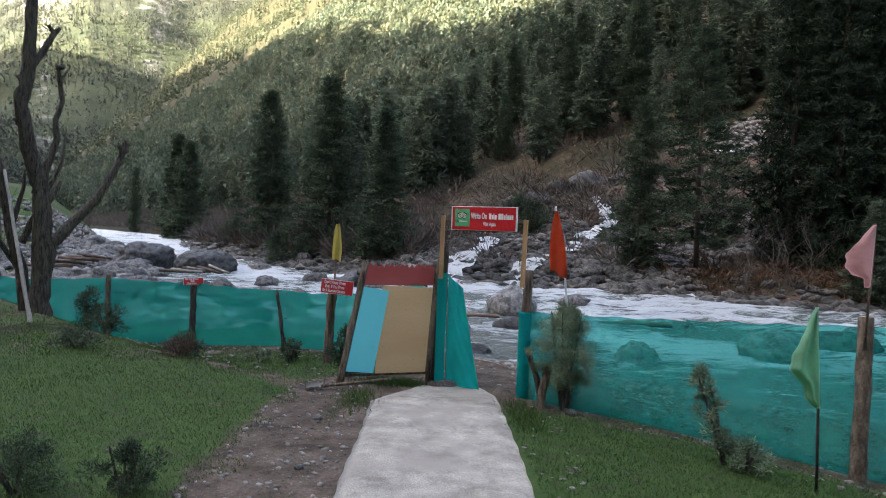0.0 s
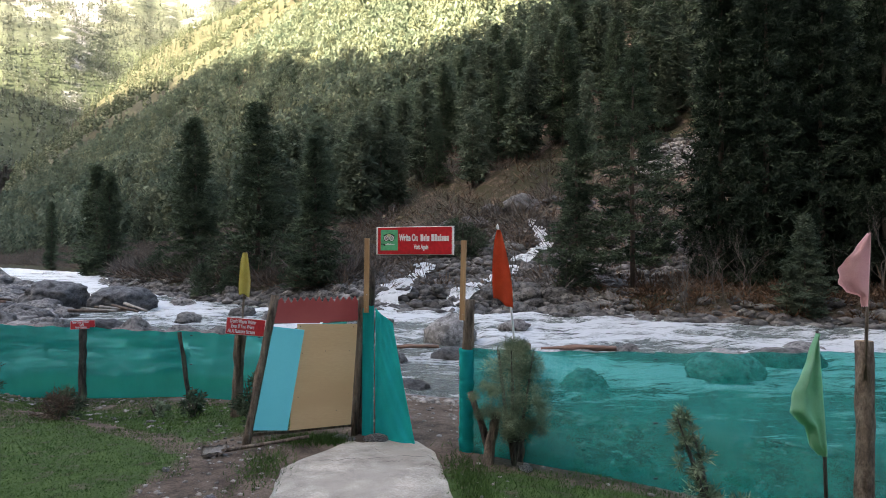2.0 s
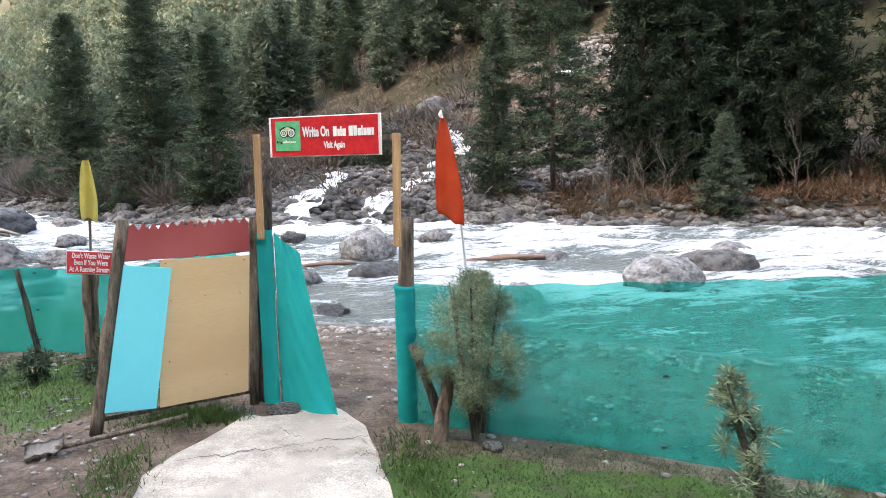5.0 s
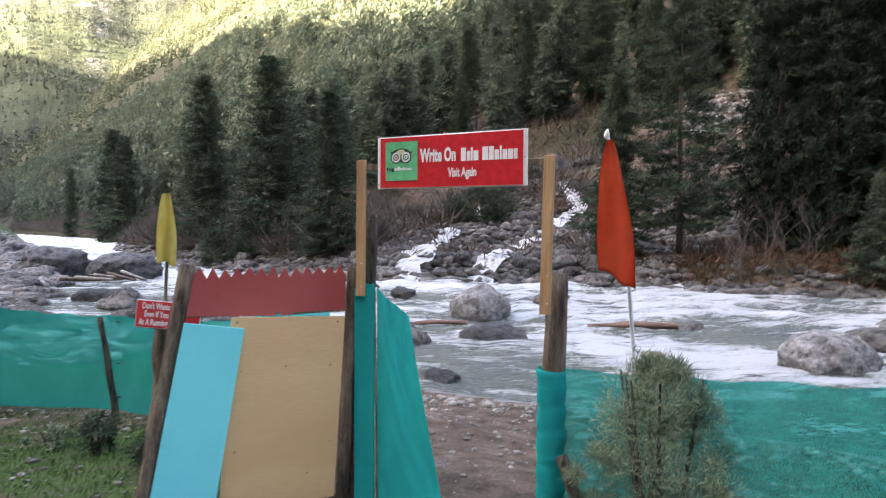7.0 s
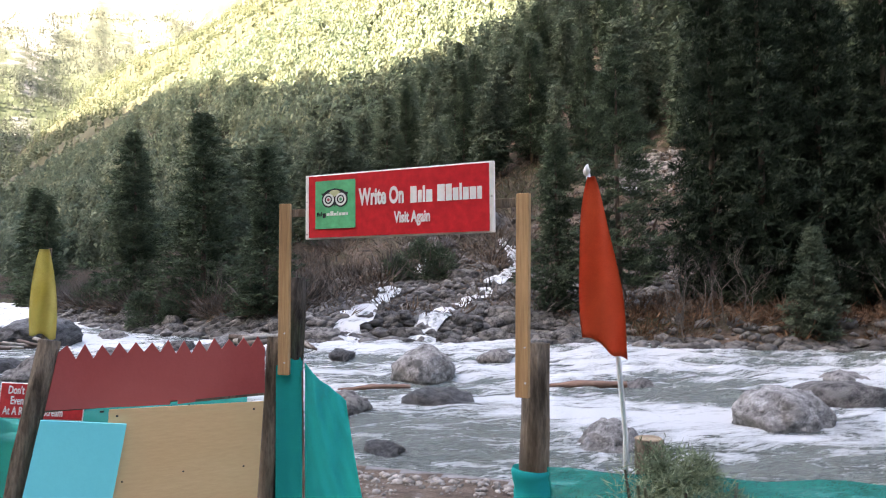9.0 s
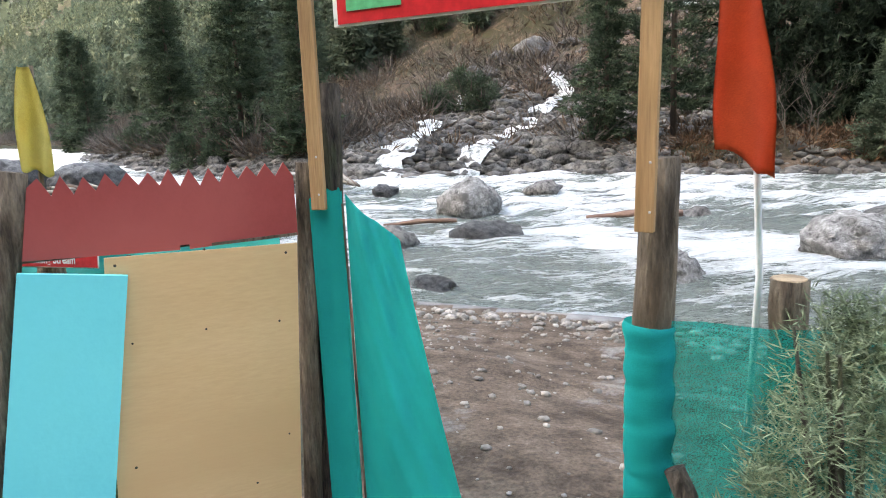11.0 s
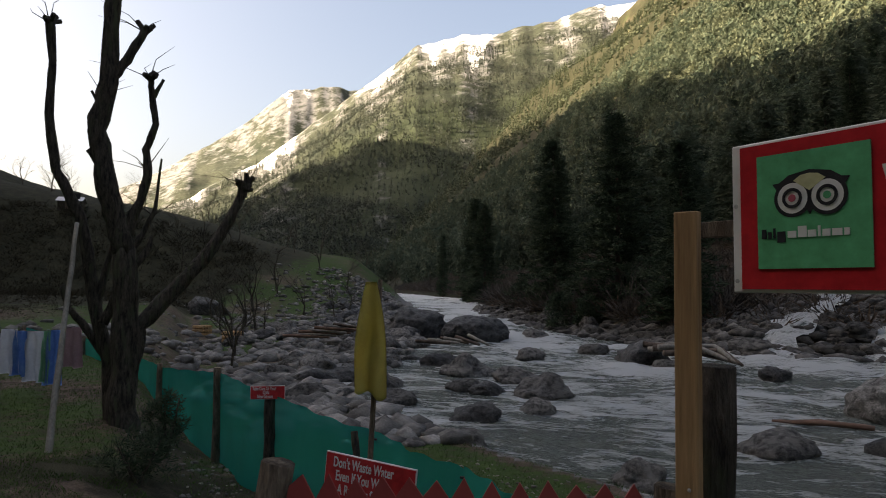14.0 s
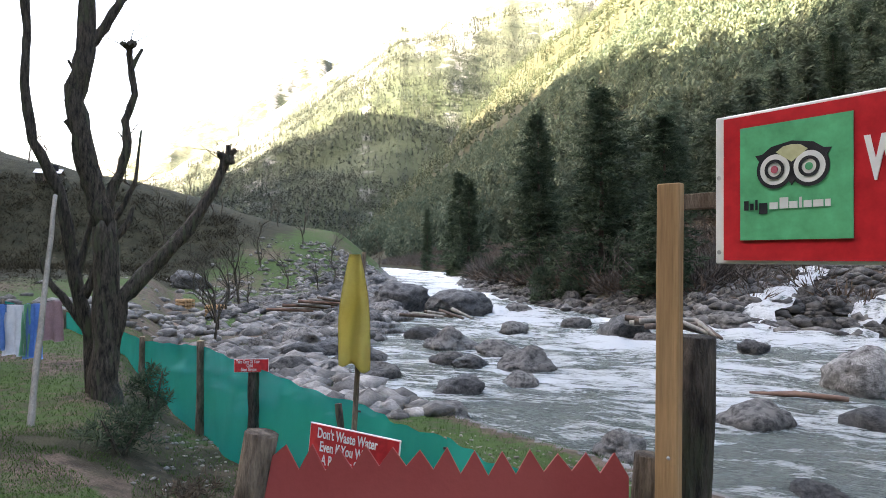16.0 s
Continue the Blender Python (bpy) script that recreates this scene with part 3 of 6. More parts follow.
def writing(name, words, size, m, material, parent, squeeze=0.62, bold=0.012):
    cu = bpy.data.curves.new(name, "FONT")
    cu.body, cu.size, cu.align_x, cu.align_y, cu.offset, cu.extrude = words, size, "LEFT", "CENTER", bold * size, 0.0008
    cu.resolution_u = 3
    tmp = bpy.data.objects.new(name, cu)
    scene.collection.objects.link(tmp)
    me = bpy.data.meshes.new_from_object(tmp.evaluated_get(bpy.context.evaluated_depsgraph_get()))
    bpy.data.objects.remove(tmp)
    me.transform(m @ Matrix.Diagonal((squeeze, 1, 1, 1)))
    me.materials.clear()
    me.materials.append(material)
    return part(name, me, material, parent)


def slab(outline, thick, m=Matrix()):
    """A board: outline in its own (x, z), its face towards -y."""
    bm = bmesh.new()
    front = [bm.verts.new(m @ Vector((x, 0, z))) for x, z in outline]
    back = [bm.verts.new(m @ Vector((x, thick, z))) for x, z in outline]
    n = len(outline)
    bm.faces.new(front[::-1])
    bm.faces.new(back)
    for k in range(n):
        bm.faces.new((front[k], front[(k + 1) % n], back[(k + 1) % n], back[k]))
    bmesh.ops.recalc_face_normals(bm, faces=bm.faces)
    return bm


def disc(cx, cz, r, y, m, n=28, inner=0.0, thick=0.001):
    bm = bmesh.new()
    for k in range(n):
        a, b = 2 * math.pi * k / n, 2 * math.pi * (k + 1) / n
        q = [(cx + r * math.cos(a), cz + r * math.sin(a)), (cx + r * math.cos(b), cz + r * math.sin(b))]
        q += [(cx + inner * math.cos(b), cz + inner * math.sin(b)), (cx + inner * math.cos(a), cz + inner * math.sin(a))] if inner else [(cx, cz)]
        bm.faces.new([bm.verts.new(m @ Vector((u, y, w))) for u, w in q])
    bmesh.ops.remove_doubles(bm, verts=bm.verts, dist=1e-6)
    r2 = bmesh.ops.extrude_face_region(bm, geom=list(bm.faces))
    off = (m.to_3x3() @ Vector((0, thick, 0)))
    for v in (g for g in r2["geom"] if isinstance(g, bmesh.types.BMVert)):
        v.co += off
    bmesh.ops.recalc_face_normals(bm, faces=bm.faces)
    return bm


def cloth(top, length, w0, w1, skew, yaw, folds=3, depth=0.03, seed=0, drop=0.0, nu=22, nv=26, bulge=0.0):
    """A hanging cloth, gathered at the top: grid mesh with folds that open downwards, with a thin edge."""
    rnd = random.Random(seed)
    ph = rnd.random() * 6
    bm = bmesh.new()
    rows = []
    c, s = math.cos(radians(yaw)), math.sin(radians(yaw))
    for j in range(nv):
        v = j / (nv - 1)
        row = []
        for i in range(nu):
            u = i / (nu - 1)
            w = w0 + (w1 - w0) * v ** 0.8 + bulge * math.sin(math.pi * v)
            x = skew * v + (u - 0.5) * w
            d = depth * (0.3 + v) * math.sin(u * folds * 2 * math.pi + ph + v * 1.5) + 0.01 * math.sin(v * 9 + u * 5)
            z = -length * v * (1 + drop * (u - 0.5)) + 0.012 * math.sin(u * 9 + ph) * v
            row.append(bm.verts.new((top[0] + x * c - d * s, top[1] + x * s + d * c, top[2] + z)))
        rows.append(row)
    for a, b in zip(rows, rows[1:]):
        for i in range(nu - 1):
            bm.faces.new((a[i], b[i], b[i + 1], a[i + 1]))
    bmesh.ops.solidify(bm, geom=list(bm.faces), thickness=0.003)
    return bm


def pennant(top, foot, widths, yaw, folds, depth, seed, nu=20, nv=36):
    """Cloth tied along a stick from top to foot; widths run from the top down, (share, metres)."""
    rnd = random.Random(seed)
    ph = rnd.random() * 6
    bm, rows = bmesh.new(), []
    c, s = math.cos(radians(yaw)), math.sin(radians(yaw))
    top, foot = Vector(top), Vector(foot)
    for j in range(nv):
        v = j / (nv - 1)
        w = float(np.interp(v, [a for a, b in widths], [b for a, b in widths])) * (1 + 0.03 * math.sin(v * 40 + ph))
        row = []
        for i in range(nu):
            u = i / (nu - 1)
            d = depth * u * math.sin(u * folds * 6.283 + ph + v * 2.0) + 0.006 * math.sin(v * 17) * u
            p = top.lerp(foot, v) + Vector((-c * w * u - s * d, -s * w * u + c * d, -0.10 * w * u + 0.004 * math.sin(u * 30)))
            row.append(bm.verts.new(p))
        rows.append(row)
    for a, b in zip(rows, rows[1:]):
        for i in range(nu - 1):
            bm.faces.new((a[i], b[i], b[i + 1], a[i + 1]))
    bmesh.ops.solidify(bm, geom=list(bm.faces), thickness=0.003)
    return bm


def sprays(bm, centre, radius, count, length, width, seed, up=0.6, droop=0.0, flat=False):
    """Many small leafy slips round a centre."""
    rnd = random.Random(seed)
    for _ in range(count):
        d = Vector((rnd.gauss(0, 1), rnd.gauss(0, 1), rnd.gauss(0, 1))).normalized()
        r = rnd.random() ** 0.45
        p = Vector(centre) + Vector((d.x * radius[0], d.y * radius[1], d.z * radius[2])) * r
        g = (d * 0.35 + Vector((0, 0, up * 0.6)) + Vector((rnd.gauss(0, .6), rnd.gauss(0, .6), rnd.gauss(0, .45)))).normalized()
        L, side = length * rnd.uniform(0.6, 1.3), g.orthogonal().normalized()
        side = Matrix.Rotation(rnd.random() * 6.3, 3, g) @ side
        tip = p + g * L - Vector((0, 0, droop * L))
        mid = p + g * L * 0.5
        vs = [bm.verts.new(q) for q in (p, mid + side * width, tip, mid - side * width)]
        bm.faces.new(vs)
    return bm


# ---- the concrete path ----
def build_path():
    nx, ny = 25, 150
    rnd = random.Random(5)
    xs, ys = np.linspace(-1, 1, nx), np.linspace(-3.0, 8.2, ny)
    verts = []
    for i in range(nx):
        for j in range(ny):
            y = ys[j]
            left = np.interp(y, (-3, 7.3, 7.55, 7.72, 8.0, 8.2), (-0.63, -0.64, -0.54, -0.42, -0.30, -0.20)) + 0.008 * math.sin(y * 3.3) + 0.005 * math.sin(y * 17)
            right = np.interp(y, (-3, 7.3, 7.7, 8.0, 8.2), (0.61, 0.62, 0.60, 0.55, 0.48)) + 0.008 * math.sin(y * 2.1 + 2) + 0.005 * math.sin(y * 15)
            x = (left + right) / 2 + (right - left) / 2 * xs[i]
            edge = max(0, abs(xs[i]) - 0.83) / 0.17
            z = 0.158 + 0.012 * (6 - y) + 0.006 * math.sin(3 * x + y * 1.7) - 0.03 * edge
            if y > 7.3:
                z -= 0.010 * ((y - 7.3) / 0.4) ** 2
            ragged = max(0.0, (y - 7.7) / 0.5)
            verts.append((x, y + ragged * (0.03 * math.sin(x * 9 + 1) + 0.02 * math.sin(x * 31) - 0.10 * math.exp(-(x / 0.07) ** 2)), z))
    top = grid_faces(nx, ny)
    n = len(verts)
    verts += [(x * 1.02, y, z - 0.12) for x, y, z in verts]
    rim = [i * ny for i in range(nx)] + [(nx - 1) * ny + j for j in range(1, ny)] + [i * ny + ny - 1 for i in range(nx - 2, -1, -1)] + [j for j in range(ny - 2, 0, -1)]
    sides = [(a, b, b + n, a + n) for a, b in zip(rim, rim[1:] + rim[:1])]
    me = mesh_from("pavement", verts, [tuple(f) for f in top] + sides, M["concrete"])
    ob = tagged(new("pavement", me), "worn pale concrete garden path with cracks and chipped edges", "path", kind="structure")
    # cracks: thin dark seams laid a hair above the slab
    for k, (x0, y0, x1, y1) in enumerate(((-0.5, 7.36, 0.2, 7.40), (0.02, 7.78, 0.22, 7.45), (0.2, 7.40, 0.62, 7.42), (0.15, 7.28, 0.4, 7.30), (0.45, 7.15, 0.6, 7.12), (-0.6, 4.2, 0.62, 4.15))):
        bm = bmesh.new()
        prev, steps = None, 16
        for i in range(steps + 1):
            u = i / steps
            x, y = x0 + (x1 - x0) * u, y0 + (y1 - y0) * u + rnd.uniform(-0.03, 0.03)
            w = 0.004 * (1 - abs(2 * u - 1)) + 0.0012
            z = 0.162 + 0.012 * (6 - y) + 0.006 * math.sin(3 * x + y * 1.7)
            cur = (bm.verts.new((x, y - w, z)), bm.verts.new((x, y + w, z)))
            if prev:
                bm.faces.new((prev[0], cur[0], cur[1], prev[1]))
            prev = cur
        part("crack", bm, M["wood_dark"], ob)


build_path()


# ---- the gateway: posts, sawn uprights, rail ----
def build_gateway():
    g = thing("gateway", 0.4, 8.0, 0, "open gateway of rough posts with pale sawn uprights", "gate")
    g.matrix_world = Matrix()
    part("post", log([(-0.02, 8.40, 0.0), (0.02, 8.38, 0.9), (0.05, 8.37, 1.66)], (0.046, 0.045, 0.038), 3), M["wood_dark"], g, "split grey gate post", True)
    part("post", log([(0.885, 7.76, -0.1), (0.885, 7.76, 0.7), (0.910, 7.755, 1.415)], (0.052, 0.053, 0.048), 4, wobble=0.07), M["wood_old"], g, "round weathered gate post", True)
    for x, y, z0, z1, yaw, lean in ((0.002, 8.30, 1.26, 1.965, -20, 0.4), (0.840, 7.665, 1.24, 1.935, -36, 1.2)):
        bm = bmesh.new()
        box(bm, (0.047, 0.022, z1 - z0), pose(x, y, (z0 + z1) / 2, 0, lean, yaw), 0.002)
        up = part("upright", bm, M["wood_cut"], g, "pale sawn upright")
        for dz in (0.05, 0.17):
            bm = bmesh.new()
            bmesh.ops.create_uvsphere(bm, u_segments=8, v_segments=5, radius=0.004, matrix=pose(x, y - 0.012, z0 + dz))
            part("nail", bm, M["tin"], up)
    bm = bmesh.new()
    box(bm, (1.10, 0.02, 0.032), pose(0.435, 8.072, 1.925, 0, 0.9, -36), 0.002)
    part("rail", bm, M["wood_old"], g, "thin brown rail behind the board")


build_gateway()


def build_main_sign():
    yaw = math.degrees(math.atan2(7.775 - 8.2, 0.783 - 0.106))
    W, Hh = 0.80, 0.257
    m = pose(0.090, 8.190, 1.809, 0, 0, yaw)
    sgn = thing("sign_board", 0, 0, 0, "red printed board with white lettering and green emblem above the gate", "sign")
    sgn.matrix_world = Matrix()
    bm = bmesh.new()
    box(bm, (W, 0.012, Hh), m @ pose(W / 2, 0.006, Hh / 2), 0.002)
    part("board", bm, M["white"], sgn, "white edged board")
    bm = bmesh.new()
    box(bm, (W - 0.036, 0.002, Hh - 0.012), m @ pose(W / 2, -0.002, Hh / 2))
    red = part("red_field", bm, M["sign_red"], sgn)
    bm = bmesh.new()
    me_ = m @ pose(0.017, 0, 0.004)
    box(bm, (0.182, 0.002, 0.19), me_ @ pose(0.034 + 0.091, -0.005, 0.131))
    em = part("emblem_field", bm, M["sign_green"], sgn, "green square")
    # emblem: two ringed discs, drawn as plain shapes
    for cx, dot in ((0.096, "pinkdot"), (0.152, "sign_green")):
        for r, inner, mtl, y in ((0.031, 0.025, "black", -0.0075), (0.025, 0, "white", -0.0075), (0.0165, 0.0115, "black", -0.009), (0.006, 0, dot, -0.009)):
            part("ring", disc(cx, 0.150, r, y, me_, inner=inner), M[mtl], em)
    brow = [(0.062, 0.176), (0.074, 0.177), (0.090, 0.188), (0.124, 0.194), (0.158, 0.188), (0.174, 0.177), (0.186, 0.176), (0.178, 0.164), (0.150, 0.181), (0.124, 0.158), (0.098, 0.181), (0.070, 0.164)]
    part("wedge", slab(brow, 0.001, me_ @ pose(0, -0.0070, 0)), M["black"], em)
    part("wedge", slab([(0.098, 0.178), (0.110, 0.186), (0.124, 0.188), (0.138, 0.186), (0.150, 0.178), (0.124, 0.160)], 0.001, me_ @ pose(0, -0.0078, 0)), M["cream"], em)
    part("wedge", slab([(0.118, 0.132), (0.124, 0.122), (0.130, 0.132), (0.124, 0.142)], 0.001, me_ @ pose(0, -0.0074, 0)), M["black"], em)
    # two unlettered wordmarks: a row of plain blocks each
    for k, (x0, w, up, down) in enumerate(((0.042, 0.008, 0.016, 0), (0.053, 0.006, 0.011, 0), (0.062, 0.004, 0.017, 0), (0.069, 0.014, 0.011, 0.007),
                                           (0.087, 0.014, 0.011, 0), (0.104, 0.014, 0.018, 0), (0.120, 0.013, 0.011, 0), (0.136, 0.004, 0.017, 0), (0.143, 0.012, 0.011, 0), (0.158, 0.015, 0.011, 0), (0.176, 0.008, 0.011, 0))):
        part("wordmark", slab([(x0, 0.086 - down), (x0 + w, 0.086 - down), (x0 + w, 0.086 + up), (x0, 0.086 + up)], 0.001, me_ @ pose(0, -0.0074, 0)), M["black" if k < 4 else "white"], em)
    face = m @ pose(0, -0.0045, 0, 90, 0, 0)
    writing("lettering", "Write On", 0.088, face @ pose(0.250, 0.154, 0), M["white"], red, 0.54, 0.036)
    for x0, w, up in ((0.470, 0.026, 0.062), (0.501, 0.016, 0.046), (0.521, 0.010, 0.062), (0.535, 0.025, 0.046), (0.580, 0.030, 0.062), (0.614, 0.024, 0.062), (0.642, 0.022, 0.046), (0.668, 0.010, 0.062), (0.682, 0.022, 0.046), (0.708, 0.025, 0.046), (0.737, 0.018, 0.046)):
        part("word_bar", slab([(x0, 0.123), (x0 + w, 0.123), (x0 + w, 0.123 + up), (x0, 0.123 + up)], 0.001, m @ pose(0, -0.0046, 0)), M["white"], red)
    writing("lettering", "Visit Again", 0.060, face @ pose(0.402, 0.070, 0), M["white"], red, 0.58, 0.030)
    for x, z in ((0.009, 0.02), (0.009, 0.15), (W - 0.009, 0.13)):
        part("screw", disc(x, z, 0.004, -0.003, m, 10), M["tin"], sgn)


build_main_sign()


# ---- the boarded gate leaf ----
def build_leaf():
    yaw = 19.0
    m = pose(-0.075, 8.36, 0.0, 0, 0, yaw)          # local x runs to the left as minus
    leaf = thing("gate_leaf", 0, 0, 0, "gate leaf of red, tan and blue boards between rough poles", "gate")
    leaf.matrix_world = Matrix()
    L = lambda x, y, z: m @ Vector((x, y, z))
    part("pole", log([L(-1.04, -0.02, 0.10), L(-0.915, -0.01, 0.75), L(-0.79, 0, 1.435)], (0.036, 0.040, 0.036), 11), M["wood_old"], leaf, "slanting knotty pole", True)
    part("pole", log([L(-0.035, 0.0, 0.08), L(0.012, 0.0, 1), L(0.035, 0, 1.41)], (0.033, 0.035, 0.030), 12), M["wood_old"], leaf, "upright knotty pole", True)
    part("pole", log([L(0.045, 0.05, 0.08), L(0.05, 0.05, 0.5), L(0.03, 0.05, 0.98)], (0.036, 0.034, 0.03), 13), M["wood_dark"], leaf, "short dark pole", True)
    teeth, x0, x1, base, tip = [], -0.762, -0.012, 1.369, 1.415
    n = 13
    for k in range(n):
        a = x0 + (x1 - x0) * k / n
        b = x0 + (x1 - x0) * (k + 1) / n
        teeth += [(a, base - 0.008 * math.sin(k)), ((a + b) / 2, tip + 0.004 * math.sin(k * 2.3))]
    teeth.append((x1, base))
    teeth[0] = (x0, 1.39)
    part("red_board", slab([(-0.012, 1.178), (-0.35, 1.168), (-0.35, 1.183), (-0.378, 1.183), (-0.378, 1.168), (-0.80, 1.184)] + teeth, 0.006, m @ pose(0, -0.018, 0)), M["red_sheet"], leaf, "red sheet cut into teeth along its top")
    tan = part("tan_board", slab([(-0.656, 0.205), (-0.08, 0.205), (-0.02, 1.152), (-0.592, 1.17)], 0.012, m @ pose(0, -0.035, 0)), M["ply"], leaf, "tan plywood with nail holes")
    part("blue_board", slab([(-0.985, 0.245), (-0.683, 0.215), (-0.533, 1.115), (-0.812, 1.157)], 0.02, m @ pose(0, -0.06, 0)), M["blue_foam"], leaf, "pale blue foam board")
    for z, x0, x1 in ((0.19, -1.04, -0.03), (1.19, -0.86, -0.02), (1.30, -0.84, -0.02)):
        bm = bmesh.new()
        box(bm, (x1 - x0, 0.02, 0.03), m @ pose((x0 + x1) / 2, 0.004, z), 0.002)
        part("batten", bm, M["wood_old"], leaf)
    bm = bmesh.new()
    box(bm, (0.27, 0.008, 0.009), m @ pose(-0.15, -0.022, 1.178, 0, -1, 0))
    part("batten", bm, M["wood_old"], leaf, "split strip along the board")
    bm = bmesh.new()
    box(bm, (0.06, 0.03, 0.02), m @ pose(0.015, 0.03, 0.78))
    part("hinge", bm, M["black"], leaf, "dark strap hinge")
    for x, z in ((-0.565, 1.145), (-0.06, 1.125), (-0.31, 1.165), (-0.545, 0.9), (-0.10, 0.9), (-0.33, 0.91), (-0.58, 0.5), (-0.1, 0.5), (-0.22, 0.35)):
        part("nail_hole", disc(x, z, 0.0028 + 0.0022 * random.random(), -0.0362, m, 9, thick=0.001), M["wood_dark"], tan)


build_leaf()


# ---- shade netting ----
def net_sheet(name, line, label, seed, rows=14, per=26, ripple=0.02, sag=0.03, mtl="net"):
    """line: (x, y, z_bottom, z_top) from post to post."""
    verts = []
    cols = 0
    for k in range(len(line) - 1):
        a, b = line[k], line[k + 1]
        n = max(6, int(per * math.hypot(b[0] - a[0], b[1] - a[1]) / 2))
        for i in range(n + (k == len(line) - 2)):
            u = i / n
            x, y, z0, z1 = (a[q] + (b[q] - a[q]) * u for q in range(4))
            dx, dy = b[0] - a[0], b[1] - a[1]
            L = math.hypot(dx, dy)
            z1 -= sag * math.sin(math.pi * u) + 0.008 * math.sin(u * 23 + seed)
            for j in range(rows):
                v = j / (rows - 1)
                off = ripple * math.sin(math.pi * u) ** 0.5 * (math.sin(u * 7 + v * 3 + seed + k) + 0.5 * math.sin(u * 17 + v * 5 + k * 2)) if 0 < u < 1 else 0
                verts.append((x - dy / L * off, y + dx / L * off, z0 + (z1 - z0) * v))
            cols += 1
    return mesh_from(name, verts, grid_faces(cols, rows), M[mtl])


LEFT_POSTS = [(-2.3, 11.05, -0.05, 0.80), (-4.1, 12.2, -0.28, 0.76), (-6.33, 13.9, -0.60, 0.66), (-8.75, 15.2, -0.75, 0.46), (-11.6, 16.9, -0.7, 0.46), (-14.7, 18.4, -0.75, 0.48), (-18.7, 19.6, -0.65, 0.55)]
def netting(line, label, seed, ripple=0.02, sag=0.02, mtl="net"):
    """One length of net a bay, from post to post."""
    n = thing("netting", 0, 0, 0, label, "fence net")
    n.matrix_world = Matrix()
    for k in range(len(line) - 1):
        length = part("net_length", net_sheet("net_length", line[k:k + 2], "", seed + k, ripple=ripple, sag=sag, mtl=mtl), M[mtl], n)
        x, y, z0, z1 = line[k + 1]
        for z in (z0 + 0.12, (z0 + z1) / 2, z1 - 0.05):
            bm = bmesh.new()
            bmesh.ops.create_cube(bm, size=1, matrix=pose(x, y - 0.01, z) @ Matrix.Diagonal((0.03, 0.012, 0.012, 1)))
            part("tie", bm, M["black"], length)


LEFT_NET = [(-0.2, 8.75, 0.0, 1.18), (-1.3, 10.25, 0.02, 0.86)] + LEFT_POSTS
netting(LEFT_NET, "teal shade netting stretched along the upstream fence posts", 1, mtl="net_close")
RIGHT_LINE = [(0.93, 7.72, 0.0, 0.985), (2.3, 7.02, -0.08, 1.035), (3.62, 6.36, -0.22, 1.12), (5.4, 5.45, -0.35, 1.24), (8.2, 4.0, -0.4, 1.4)]
netting(RIGHT_LINE, "teal shade netting with the river showing through it", 4, 0.008, 0.004)


def build_flap():
    """Loose netting hung from the gate post, spreading to the ground, and the band round the post."""
    f = thing("net_flap", 0, 0, 0, "loose teal netting nailed to the gate post, spread out below", "fence net")
    f.matrix_world = Matrix()
    a = [(-0.035, 8.33, 0.07, 1.30), (0.06, 8.29, 0.07, 1.33), (0.075, 8.28, 0.07, 1.32)]
    part("net_band", net_sheet("net_band", a, "", 2, ripple=0.004, sag=0.0), M["net"], f)
    for o in f.children:
        o.data.materials[0] = M["net_double"]
    verts, nu, nv = [], 40, 60
    for i in range(nu):
        u = i / (nu - 1)
        for j in range(nv):
            v = j / (nv - 1)
            top = 1.31 - 0.15 * u - 0.008 * math.sin(u * 5)
            z = 0.065 + (top - 0.065) * v
            wide = 0.165 + 0.205 * (1 - v) ** 1.1
            x = 0.085 + u * wide
            y = 8.27 - u * (0.10 + 0.33 * (1 - v)) + 0.03 * math.sin(u * 8 + v * 2.5) * (0.3 + (1 - v)) + 0.010 * math.sin(u * 13 - v * 15) * math.sin(v * 5) + 0.006 * math.sin(u * 21 + v * 27)
            verts.append((x, y, z))
    part("net_fold", mesh_from("net_fold", verts, grid_faces(nu, nv), M["net_double"]), M["net_double"], f)
    bm = bmesh.new()
    box(bm, (0.007, 0.006, 1.2), pose(0.082, 8.266, 0.68, 0, -0.6, 0))
    part("lath", bm, M["wood_old"], f, "thin lath holding the net")
    w = thing("net_wrap", 0, 0, 0, "teal netting wound round the gate post", "fence net")
    w.matrix_world = Matrix()
    bm = bmesh.new()
    rnd = random.Random(8)
    tube(bm, [(0.887 + 0.003 * math.sin(k * 0.7), 7.755, -0.02 + 0.0125 * k) for k in range(81)], [0.062 + 0.006 * abs(math.sin(k * 0.37)) * rnd.random() + 0.003 * rnd.random() + (0.02 if k < 8 else 0) for k in range(81)], 18, 0.025, 8, False)
    part("net_roll", bm, M["net_double"], w, smooth_faces=True)


build_flap()


# ---- fence posts ----
def post(x, y, z0, z1, r, seed, label, group="fence posts", lean=(0, 0), mtl="wood_old", name="fence_post", cut=True):
    p = thing(name, x, y, z0, label, "post", group)
    top = (lean[0], lean[1], z1 - z0)
    shaft = part("shaft", log([(0, 0, -0.12), (lean[0] * 0.5, lean[1] * 0.5, (z1 - z0) * 0.5), top], (r * 1.08, r, r * 0.93), seed), M[mtl], p, smooth_faces=True)
    if cut:
        bm = bmesh.new()
        tube(bm, [Vector(top), Vector(top) + Vector((0, 0, 0.004))], [r * 0.9, r * 0.86], 10, 0.05, seed)
        part("cut_end", bm, M["wood_end"], shaft, "sawn end")
    return p


